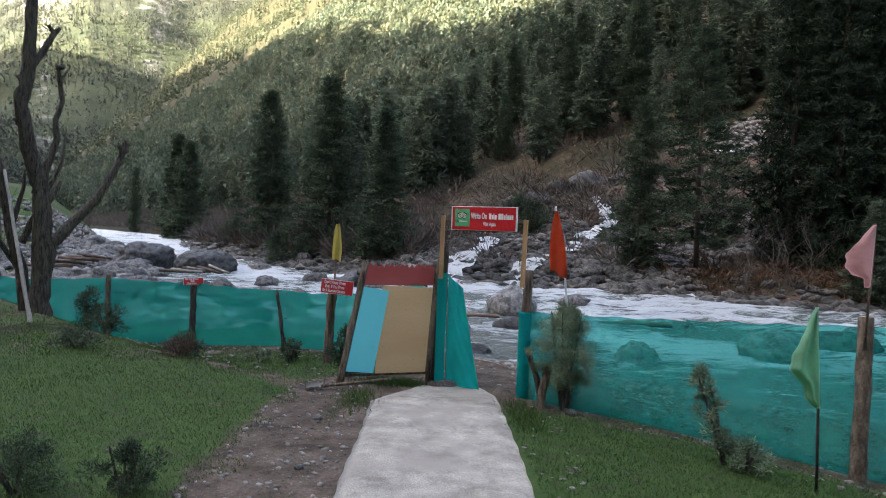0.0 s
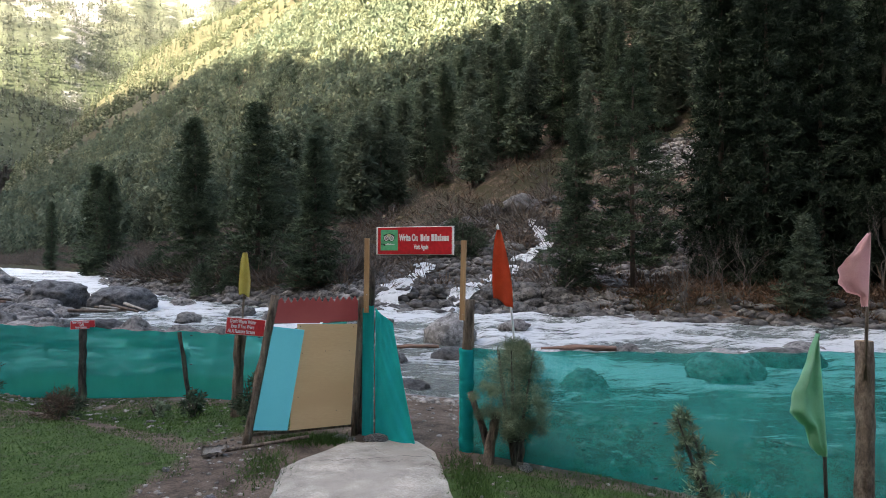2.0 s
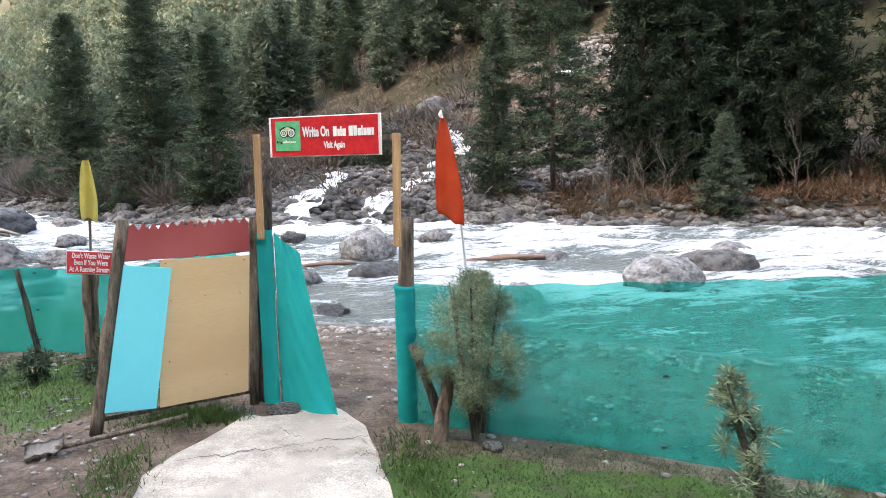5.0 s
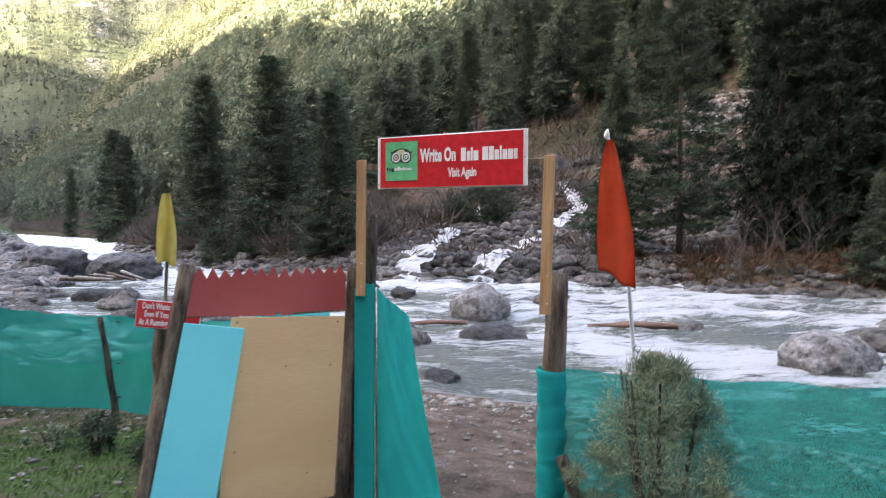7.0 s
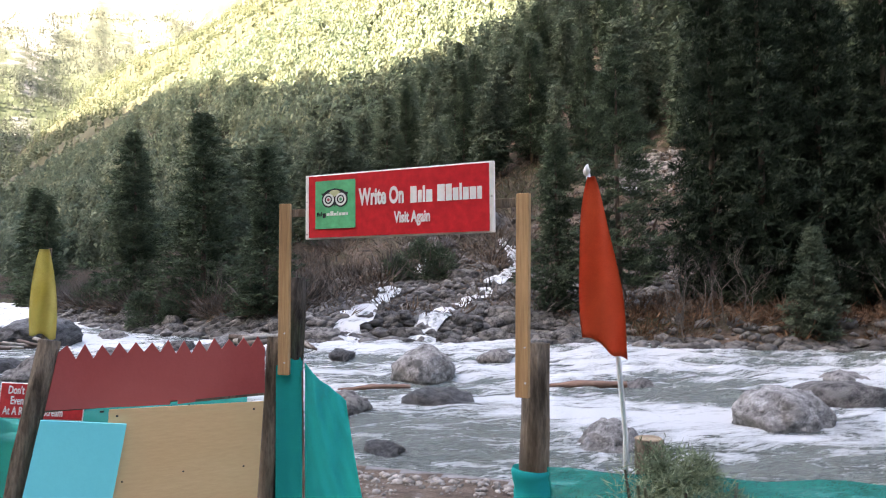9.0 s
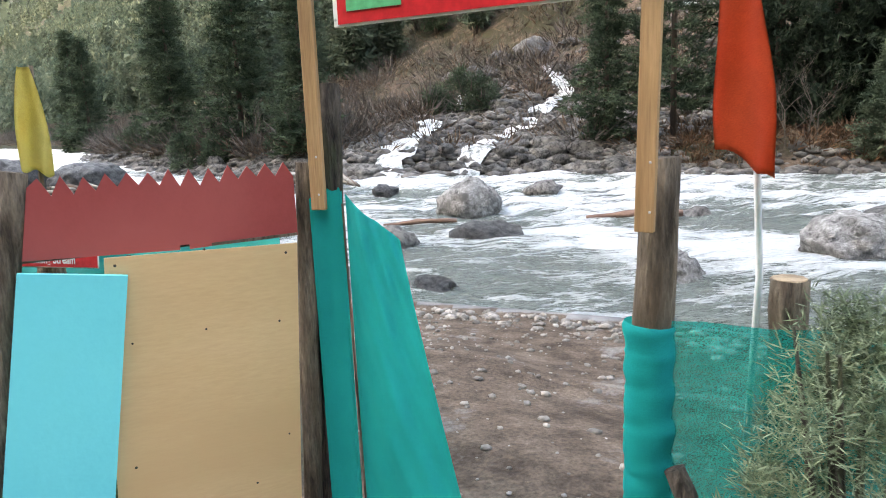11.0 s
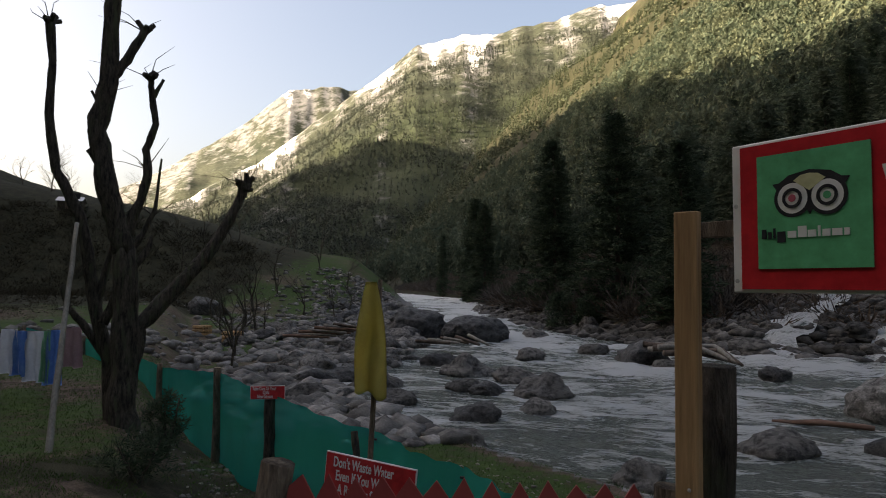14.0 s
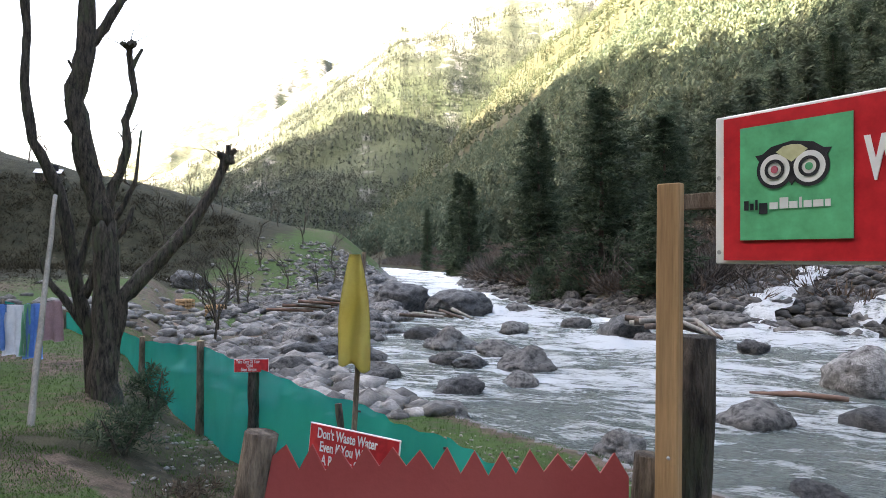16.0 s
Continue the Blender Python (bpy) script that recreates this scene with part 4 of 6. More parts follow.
for k, (x, y, z0, z1) in enumerate(LEFT_POSTS):
    if k == 0:
        post(x, y - 0.06, z0, 0.80, 0.028, 20, "thin leaning dark fence stake", lean=(-0.14, 0.0), mtl="wood_dark", cut=False)
    else:
        post(x, y - 0.05, z0, z1 + 0.06, 0.052 if k < 3 else 0.045, 20 + k, "grey round fence post holding the net", mtl="wood_old" if k > 1 else "wood_dark")
flag_post = post(-1.42, 9.42, 0.06, 0.98, 0.06, 31, "split grey post carrying a sign and a flag", lean=(0.05, 0))
post(3.5, 6.25, -0.23, 1.21, 0.062, 33, "rough barked post with peeling bark", lean=(0.0, 0), mtl="bark_post")
post(1.48, 8.08, 0.0, 0.985, 0.062, 34, "sawn tree stump post behind the net", mtl="wood_old", name="stump_post")
post(0.985, 7.36, 0.03, 0.48, 0.045, 35, "leaning prop of rough timber", lean=(0.12, 0.10), name="prop")
post(1.10, 7.42, 0.02, 0.63, 0.03, 36, "thin leaning prop of dark timber", lean=(-0.20, 0.2), mtl="wood_dark", name="prop", cut=False)
post(1.33, 7.55, 0.0, 0.4, 0.05, 37, "short dark post under the bush", mtl="wood_dark", cut=False)
post(-9.6, 15.4, -0.6, 0.35, 0.05, 38, "dark old fence post", mtl="wood_dark", cut=False)


# ---- small signs ----
def small_sign(m, w, h, lines, size, label, bold=0.02, squeeze=0.58):
    s = thing("sign_board", 0, 0, 0, label, "sign")
    s.matrix_world = Matrix()
    bm = bmesh.new()
    box(bm, (w, 0.008, h), m @ pose(0, 0.004, 0), 0.001)
    part("board", bm, M["white"], s)
    bm = bmesh.new()
    box(bm, (w - 0.008, 0.002, h - 0.008), m @ pose(0, -0.002, 0))
    field = part("red_field", bm, M["sign_red_dim"], s)
    for k, (words, x) in enumerate(lines):
        z = h * (0.5 - (k + 0.5) / len(lines)) * 0.88
        writing("lettering", words, size, m @ pose(0, -0.004, 0, 90, 0, 0) @ pose(x, z, 0), M["white"], field, squeeze, bold)


small_sign(pose(-1.29, 9.265, 1.035, 0, 5.4, 2.6), 0.405, 0.18, (("Don't Waste Water", -0.165), ("Even If You Were", -0.150), ("At A Running Stream", -0.180)), 0.057, "red board with three lines of white lettering on a post")
small_sign(pose(-4.08, 12.09, 0.80, 0, 0, 30), 0.32, 0.125, (("Take Care Of Your", -0.14), ("Child", -0.045), ("Near Stream", -0.095)), 0.047, "small red warning board with white lettering on a post")
small_sign(pose(-10.6, 16.2, 0.45, 0, 0, 40), 0.3, 0.14, (("", 0),), 0.05, "small red board on the far fence")


# ---- flags ----
def flag(pole, r, cloth_bm, mtl, label, pole_mtl="wood_cut", knot=None):
    f = thing("flag", *pole[0], label, "flag", "flags by the gate")
    base = Vector(pole[0])
    bm = bmesh.new()
    tube(bm, [Vector(p) - base for p in pole], [r * 1.1] + [r] * (len(pole) - 2) + [r * 0.8], 8, 0.05, 3)
    part("pole", bm, M[pole_mtl], f, smooth_faces=True)
    bmesh.ops.translate(cloth_bm, verts=cloth_bm.verts, vec=-base)
    part("cloth", cloth_bm, M[mtl], f, smooth_faces=True)
    if knot:
        bm = bmesh.new()
        bmesh.ops.create_icosphere(bm, subdivisions=2, radius=0.016, matrix=pose(*(Vector(knot) - base)) @ Matrix.Diagonal((0.8, 0.8, 1.6, 1)))
        for v in bm.verts:
            v.co += Vector((noise.noise(v.co * 60), noise.noise(v.co * 60 + Vector((3, 1, 2))), 0)) * 0.008
        part("knot", bm, M["white"], f, "knotted white rag", True)


flag([(1.39, 8.14, 0.3), (1.385, 8.09, 1.0), (1.31, 8.03, 1.6), (1.20, 7.99, 2.09)], 0.011,
     cloth((1.205, 7.955, 2.045), 0.68, 0.03, 0.185, 0.05, 0, 1.3, 0.012, 2, 0.16, bulge=0.045), "orange", "orange flag hanging limp from a pale thin pole", "white", (1.2, 7.985, 2.075))
flag([(-1.36, 9.36, 0.5), (-1.34, 9.36, 1.1), (-1.31, 9.38, 1.84)], 0.012,
     cloth((-1.315, 9.315, 1.83), 0.46, 0.045, 0.125, 0.0, 25, 1.3, 0.02, 5, 0.08, bulge=0.03), "yellow", "mustard yellow flag hanging limp from a stick", "wood_old")
flag([(3.47, 6.20, 0.95), (3.48, 6.2, 1.3), (3.50, 6.19, 1.98)], 0.011,
     pennant((3.495, 6.172, 1.97), (3.478, 6.182, 1.46), ((0, 0.02), (0.2, 0.10), (0.42, 0.20), (0.66, 0.205), (0.78, 0.14), (0.84, 0.055), (1, 0.05)), -8, 0.9, 0.022, 7), "pink", "faded pink flag on a stick lashed to a post", "wood_old")
flag([(2.88, 5.76, -0.15), (2.86, 5.76, 0.6), (2.81, 5.76, 1.34)], 0.011,
     pennant((2.808, 5.74, 1.325), (2.865, 5.74, 0.57), ((0, 0.015), (0.25, 0.11), (0.5, 0.21), (0.60, 0.225), (0.68, 0.19), (0.74, 0.12), (0.9, 0.10), (1, 0.045)), 10, 1.6, 0.035, 9), "green", "pale green flag drooping from a dark stick", "wood_dark")


# ---- shrubs ----
def shrub(x, y, h, w, seed, label, clumps, per, L=0.09, wid=0.007, lean=(0, 0), mtl="juniper", name="juniper_bush", stems=3, low=0.10, thick=0.018):
    z = ground_z(x, y)
    rnd = random.Random(seed)
    s = thing(name, x, y, z, label, "bush")
    bm = bmesh.new()
    for k in range(stems):
        a = rnd.random() * 6.3
        o = Vector((math.cos(a), math.sin(a), 0)) * w * 0.25
        tube(bm, [(0, 0, -0.03), Vector((lean[0] * 0.5, lean[1] * 0.5, h * 0.5)) + o * 0.6, Vector((lean[0], lean[1], h * 0.92)) + o], [thick, thick * 0.7, 0.004], 6, 0.1, seed + k)
    part("stem", bm, M["wood_dark"], s)
    bm = bmesh.new()
    for k in range(clumps):
        u = (k + 0.5) / clumps
        a = rnd.random() * 6.3
        spread = w * rnd.uniform(0.3, 0.58) * math.sin(math.pi * min(0.94, 0.16 + u * 0.82)) ** 0.8
        o = rnd.random() ** 0.5 * spread
        c = (lean[0] * u + math.cos(a) * o, lean[1] * u + math.sin(a) * o, h * (low + (0.95 - low) * u))
        rr = w * rnd.uniform(0.05, 0.17)
        sprays(bm, c, (rr, rr, rr * 1.1), per, L, wid, seed * 31 + k, 0.5)
    part("foliage", bm, M[mtl], s, "dense grey-green needle sprays" if mtl == "juniper" else "")
    return s


shrub(1.235, 7.37, 1.06, 0.66, 41, "tall grey-green juniper bush beside the gate post", 84, 340, 0.038, 0.0017, stems=7, low=0.24, thick=0.016)
shrub(2.33, 6.12, 0.82, 0.26, 42, "scraggy leaning juniper with bare lower stems", 30, 60, 0.06, 0.0045, (-0.22, 0.05))
shrub(2.46, 6.02, 0.24, 0.40, 43, "low juniper mound at the foot of the net", 16, 70, 0.06, 0.0045)
shrub(-1.06, 8.66, 0.55, 0.5, 44, "dark juniper behind the gate leaf", 28, 80, 0.07, 0.006, mtl="needles")
shrub(-1.95, 9.75, 0.30, 0.30, 45, "small dark juniper at the lawn's edge", 12, 60, 0.06, 0.006, mtl="needles")
shrub(-2.45, 10.15, 0.16, 0.34, 46, "low mossy mound of heather", 9, 80, 0.04, 0.006)
shrub(-4.0, 11.2, 0.20, 0.6, 47, "low dry scrub under the warning sign", 14, 60, 0.10, 0.004, mtl="scrub", name="scrub_bush")
shrub(-5.3, 11.7, 0.42, 0.8, 48, "dry dark scrub and young fir by the fence", 24, 60, 0.10, 0.005, mtl="needles", name="scrub_bush")
shrub(-6.2, 12.9, 0.75, 0.55, 49, "young dark fir shrub by a fence post", 26, 70, 0.09, 0.006, mtl="needles")
for k, (x, y, h, w) in enumerate(((-2.55, 4.75, 0.34, 0.62), (-1.92, 4.80, 0.32, 0.42), (-3.1, 4.9, 0.30, 0.5))):
    shrub(x, y, h, w, 50 + 20 * k, "low dark scrub with broken grey stems on the lawn", 18, 150, 0.05, 0.003, mtl="needles", name="scrub_bush", stems=5, thick=0.012)
shrub(-4.7, 9.6, 0.22, 0.8, 52, "dark low scrub beside the footway", 16, 60, 0.09, 0.005, mtl="needles", name="scrub_bush")
shrub(-3.4, 9.9, 0.30, 0.5, 53, "green juniper tuft beside the footway", 14, 60, 0.08, 0.006, mtl="needles")
shrub(-3.3, 9.5, 0.24, 0.45, 54, "rust-brown dry shrub beside the footway", 12, 60, 0.10, 0.004, mtl="scrub", name="scrub_bush")
shrub(5.3, 5.0, 0.5, 0.5, 55, "small green juniper by the net", 20, 60, 0.07, 0.006, mtl="needles")


def boulder_mesh(name, seed, material, squash=0.7, level=3, rugged=0.30):
    bm = bmesh.new()
    bmesh.ops.create_icosphere(bm, subdivisions=level, radius=1.0)
    o = Vector((seed * 7.3, seed * 3.1, seed * 1.7))
    for v in bm.verts:
        d = v.co.normalized()
        n = noise.noise(d * 1.1 + o) * rugged + noise.noise(d * 2.6 + o) * rugged * 0.45 + noise.noise(d * 7 + o) * 0.05 - abs(noise.noise(d * 3.3 + o * 2)) * 0.22
        cell = max(-0.06, min(0.05, noise.noise(d * 14 + o) * 0.07)) + 0.06
        v.co = d * (1 + n + cell)
        v.co.z *= squash
    return to_mesh(name, bm, material, True)


# ---- odds and ends by the gate ----
def build_spade():
    s = thing("shovel", -1.3, 7.78, 0, "old shovel lying on the bare soil with a worn stick handle", "tool")
    s.matrix_world = Matrix()
    z = ground_z(-1.2, 7.8)
    part("handle", log([(-1.22, 7.80, z + 0.035), (-0.85, 7.86, z + 0.075), (-0.50, 7.98, z + 0.10)], (0.017, 0.016, 0.015), 6, 8), M["wood_old"], s, smooth_faces=True)
    bm = bmesh.new()
    m = pose(-1.27, 7.78, z + 0.03, 6, -3, 10)
    grid = [[bm.verts.new(m @ Vector((0.10 - 0.21 * i / 9, (j / 7 - 0.5) * (0.17 + 0.02 * math.sin(i)), 0.03 * (2 * j / 7 - 1) ** 2 + (0.03 if i == 0 else 0) + 0.006 * math.sin(i * 2.3 + j)))) for j in range(8)] for i in range(10)]
    for a, b in zip(grid, grid[1:]):
        for j in range(7):
            bm.faces.new((a[j], a[j + 1], b[j + 1], b[j]))
    bmesh.ops.solidify(bm, geom=list(bm.faces), thickness=0.006)
    part("blade", bm, M["pole_grey"], s, "mud-caked pale blade", True)


build_spade()


for k, (x, y, r, st) in enumerate(((0.10, 8.10, 0.075, 1.5), (-0.24, 8.22, 0.05, 1.6), (-0.13, 8.16, 0.035, 1.3), (1.30, 7.22, 0.05, 1.3), (-1.55, 7.35, 0.03, 1.2), (-1.05, 6.6, 0.035, 1.4), (-0.95, 5.3, 0.03, 1.2))):
    stone = new("stone", boulder_mesh("stone", 70 + k, M["rock_pale"], 0.6, 2, 0.35))
    stone.matrix_world = pose(x, y, ground_z(x, y) + 0.3 * r, 0, 0, 37 * k) @ Matrix.Diagonal((r * st, r, r, 1))
    tagged(stone, "pale angular stone lying on the soil by the gate", "stone", "loose stones by the gate")


def hose(points, r, mtl, label):
    h = thing("pipe", 0, 0, 0, label, "pipe")
    h.matrix_world = Matrix()
    bm = bmesh.new()
    tube(bm, points, [r] * len(points), 8)
    part("run", bm, M[mtl], h, smooth_faces=True)


hose([(-9.2 + 0.6 * k * -1, 14.6 + 0.35 * k, -0.42 + 0.08 * math.sin(k)) for k in range(8)], 0.03, "plastic_blue", "blue plastic water pipe lying along the fence")
tin = thing("tin_can", -1.34, 9.36, 0.96, "dented tin can on the sign post", "can")
can_bm = bmesh.new()
tube(can_bm, [(0, 0, 0.0), (0, 0, 0.10)], [0.036, 0.036], 14, 0.02)
part("body", can_bm, M["tin"], tin, smooth_faces=False)


def washing():
    line = thing("washing_line", 0, 0, 0, "thin line strung between poles for washing", "line")
    line.matrix_world = Matrix()
    bm = bmesh.new()
    pts = [(-9.42 - 1.48 * u, 14.11 - 0.39 * u, 1.12 + 0.03 - 0.08 * math.sin(math.pi * u)) for u in np.linspace(0, 1, 9)]
    tube(bm, pts, [0.005] * 9, 5)
    part("cord", bm, M["black"], line)
    for k, (u, mtl, w, ln, lab) in enumerate(((0.02, "cloth_mauve", 0.42, 0.62, "mauve garment hung to dry"), (0.24, "cloth_blue", 0.34, 0.85, "blue towel hung to dry"),
                                    (0.31, "green", 0.16, 0.8, "green cloth hung to dry"), (0.45, "cloth_white", 0.42, 0.78, "white towel hung to dry"),
                                    (0.62, "cloth_blue", 0.34, 0.7, "blue garment hung to dry"), (0.75, "cloth_white", 0.4, 0.7, "white shirt hung to dry"), (0.9, "black", 0.2, 0.5, "dark garment hung to dry"))):
        x, y, z = -9.42 - 1.48 * u, 14.11 - 0.39 * u, 1.12 + 0.03 - 0.08 * math.sin(math.pi * u)
        c = thing("towel", x, y, z, lab, "laundry", "washing on the line")
        part("cloth", cloth((0, 0, 0), ln, w * 0.75, w, 0.02, -165, 2.2, 0.03, 60 + k), M[mtl], c, smooth_faces=True)


washing()
slant = thing("pole", -6.43, 11.57, -0.1, "long pale peeled pole leaning beside the tree", "pole")
part("shaft", log([(0, 0, 0), (-0.62, 0.6, 1.35), (-1.24, 1.2, 2.67)], (0.038, 0.032, 0.026), 71, 8, 0.05), M["pole_grey"], slant, smooth_faces=True)


# ---- the pollarded tree by the fence ----
def build_tree():
    t = thing("tree", -7.25, 13.1, -0.5, "bare pollarded tree with dark bark and stubby knuckled limbs", "tree")
    # local frame: a runs across the sight line of the end view, z up
    ax = Vector((math.cos(radians(49.6)), math.sin(radians(49.6)), 0))
    dp = Vector((-ax.y, ax.x, 0))

    def at(a, z, d=0.0):
        return ax * a + dp * d + Vector((0, 0, z))
    limbs = [
        ([at(0.06, 0), at(0.05, 0.7), at(0.07, 1.35), at(0.07, 2.13), at(0.03, 2.77)], (0.24, 0.175, 0.16, 0.15, 0.145)),
        ([at(0.10, 1.15), at(0.23, 1.77), at(0.59, 2.2), at(1.0, 2.65), at(1.32, 3.19), at(1.47, 3.55), at(1.52, 3.70)], (0.12, 0.10, 0.095, 0.085, 0.07, 0.06, 0.075)),
        ([at(0.03, 2.7), at(-0.07, 3.13), at(-0.2, 3.54), at(-0.32, 4.24), at(-0.22, 4.89), at(-0.19, 5.6), at(-0.17, 6.6)], (0.14, 0.13, 0.125, 0.12, 0.11, 0.10, 0.08)),
        ([at(0.03, 2.75), at(0.12, 3.2), at(0.20, 3.38), at(0.28, 3.72), at(0.25, 4.05), at(0.36, 4.4), at(0.30, 4.85), at(0.28, 5.05)], (0.085, 0.068, 0.058, 0.053, 0.048, 0.045, 0.04, 0.04)),
        ([at(0.31, 4.72), at(0.44, 5.0)], (0.035, 0.02)),
        ([at(0.08, 2.7), at(0.25, 2.98), at(0.38, 3.3), at(0.44, 3.95)], (0.05, 0.036, 0.026, 0.012)),
        ([at(0.06, 2.4), at(0.30, 2.75), at(0.36, 2.95)], (0.05, 0.04, 0.02)),
        ([at(-0.02, 0.4, 0.35), at(-0.12, 1.3, 0.45), at(-0.30, 2.0, 0.45), at(-0.38, 2.48, 0.45), at(-0.50, 3.17, 0.45), at(-0.80, 3.78, 0.45), at(-0.90, 4.5, 0.45), at(-0.88, 5.2, 0.45), at(-0.93, 5.75, 0.45)], (0.13, 0.10, 0.085, 0.078, 0.07, 0.062, 0.056, 0.05, 0.06)),
        ([at(-0.24, 4.85), at(0.0, 5.2), at(0.2, 5.62)], (0.075, 0.06, 0.05)),
        ([at(-0.20, 1.8, 0.2), at(-0.02, 2.2, 0.2), at(0.05, 2.5, 0.1)], (0.07, 0.06, 0.05)),
        ([at(-0.12, 1.3, 0.45), at(-0.42, 1.75, 0.5), at(-0.62, 2.0, 0.5), at(-0.7, 2.3, 0.5)], (0.06, 0.05, 0.04, 0.03)),
        ([at(-0.30, 2.0, 0.45), at(-0.12, 2.8, 0.4), at(-0.10, 3.1, 0.4)], (0.05, 0.035, 0.02)),
        ([at(-0.30, 3.85), at(-0.42, 4.0)], (0.05, 0.03)),
        ([at(-0.28, 4.55), at(-0.40, 4.75)], (0.03, 0.015)),
    ]
    for k, (pts, rad) in enumerate(limbs):
        part("trunk" if k == 0 else "limb", log(pts, rad, 80 + k, 10, 0.12, 4), M["wood_dark"], t, smooth_faces=True)
    rnd = random.Random(9)
    bm = bmesh.new()
    tips = [(1.52, 3.68, 0), (1.48, 3.6, 0), (0.28, 5.0, 0), (-0.93, 5.7, 0.45), (0.2, 5.6, 0), (-0.3, 4.6, 0), (0.26, 3.8, 0), (0.36, 3.2, 0), (-0.5, 2.4, 0.4), (0.9, 2.5, 0), (0.0, 3.2, 0)]
    for a, z, d in tips:
        for _ in range(4):
            p = at(a, z, d)
            ang = rnd.uniform(-1.5, 1.5)
            v = ax * math.sin(ang) + dp * rnd.uniform(-0.6, 0.6) + Vector((0, 0, math.cos(ang) * 0.9))
            n = rnd.uniform(0.15, 0.6)
            q = p + v * n * 0.5 + Vector((0, 0, 0.05))
            e = q + v * n * 0.5 + ax * rnd.uniform(-0.2, 0.2)
            tube(bm, [p, q, e], [0.008, 0.005, 0.002], 4, 0, 1, False)
    tagged(part("twig", bm, M["wood_dark"], t, "thin bare shoots"), kind="stuff")
    for a, z, d in tips[:5]:
        bm = bmesh.new()
        for _ in range(6):
            c = at(a, z, d)
            v = Vector((rnd.gauss(0, 1), rnd.gauss(0, 1), abs(rnd.gauss(0, 1)))).normalized() * rnd.uniform(0.08, 0.2)
            tube(bm, [c, c + v], [0.04, 0.03], 6, 0.2, 2)
        part("knuckle", bm, M["wood_dark"], t, "stubby cut knuckle")


build_tree()




# ---- boulders ----
BANK_ROCKS = [boulder_mesh("boulder", 60 + k, M["rock_bank"], q, 3, 0.42) for k, q in enumerate((0.6, 0.75, 0.85, 0.66))]
ROCKS = [boulder_mesh("boulder", k, M[m], q, 3, r) for k, (m, q, r) in enumerate((("rock", 0.62, 0.35), ("rock", 0.7, 0.45), ("rock_dark", 0.6, 0.4), ("rock", 0.55, 0.25), ("rock_dark", 0.72, 0.35), ("rock", 0.66, 0.3)))]


def boulder(x, y, z, r, k, label, turn=0.0, stretch=1.0, mesh=None, group="boulders in the river"):
    ob = new("boulder", mesh or ROCKS[k % len(ROCKS)])
    ob.matrix_world = pose(x, y, z, 0, 0, turn) @ Matrix.Diagonal((r * stretch, r, r, 1))
    return tagged(ob, label, "rock", group)


great = boulder_mesh("boulder", 21, M["rock_pale"], 0.92, 4, 0.16)
boulder(2.55, 23.5, -0.72, 0.80, 0, "great rounded pale boulder standing in the rapids", 20, 1.0, great)
slabby = boulder_mesh("boulder", 24, M["rock_pale"], 0.72, 4, 0.25)
boulder(7.95, 16.5, -0.80, 0.76, 0, "broad pale boulder with dark streaks in the river", 30, 1.25, slabby)
boulder(4.4, 15.6, -0.92, 0.52, 0, "pale cracked boulder close to the near bank", 70, 1.1, boulder_mesh("boulder", 27, M["rock_pale"], 0.8, 4, 0.3))
boulder(-35.1, 43.7, ground_z(-35.1, 43.7) + 0.3, 1.15, 4, "big dark rock lying in the green field", 15, 1.2, group="boulders in the field")
boulder(2.35, 19.9, -0.95, 0.62, 2, "low black wet rock in the river", -20, 1.3)
boulder(7.4, 21.0, -1.05, 0.45, 1, "grey boulder half under water", 10, 1.3)
boulder(10.5, 18.2, -0.9, 0.9, 3, "grey boulder in the river", 10, 1.3)
boulder(12.5, 20.5, -1.0, 0.6, 5, "grey boulder in the river", 40, 1.4)
boulder(-15.9, 38.4, -0.4, 1.35, 4, "huge dark boulder on the gravel bar", 20, 1.15, boulder_mesh("boulder", 31, M["rock_dark"], 0.75, 4, 0.2))
boulder(-12.5, 38.0, -0.5, 1.35, 2, "huge dark boulder on the gravel bar", 70, 1.2, boulder_mesh("boulder", 32, M["rock_dark"], 0.62, 4, 0.25))
for k, (x, y, r) in enumerate(((-6.1, 25.2, 0.55), (-4.6, 23.0, 0.62), (-6.0, 22.8, 0.42), (-4.5, 17.5, 0.45), (-5.0, 19.6, 0.42), (-6.7, 23.0, 0.4), (-4.2, 21.0, 0.36), (-8.0, 26.0, 0.7), (-9.5, 27.5, 0.6),
                               (-5.9, 34.3, 0.6), (-3.7, 31.8, 0.9), (-10.2, 40.3, 0.6), (0.3, 19.3, 0.5), (-1.4, 16.6, 0.35), (0.9, 15.6, 0.28), (-2.5, 30.0, 0.5), (0.5, 29.0, 0.4), (-7.5, 31.0, 0.5), (5.4, 27.3, 0.5), (-9.0, 22.6, 0.6), (-10.6, 23.6, 0.5), (-7.4, 20.6, 0.5))):
    boulder(x, y, WATER + 0.02, r, k, "grey boulder washed by white water", k * 47, 1.2)

rnd = random.Random(17)
count = 0
while count < 150:                              # the bar of boulders upstream
    s, t = rnd.uniform(20, 70), rnd.random() ** 1.4
    q = np.interp(s, NEAR_S, NEAR_Q) + (1.0 if 24 < s < 60 else 0.1) - t * rnd.uniform(2, 11)
    x, y = NX * q - NY * s, NY * q + NX * s
    if 0.70 * x + 0.714 * y < 6.6:
        continue
    r = rnd.uniform(0.14, 0.42) * (1 + s / 90)
    boulder(x, y, max(ground_z(x, y), WATER) + 0.12 * r, r, rnd.randrange(6), "grey rounded boulder on the river bar", rnd.random() * 360, rnd.uniform(1, 1.5), group="boulders on the bar")
    count += 1
count = 0
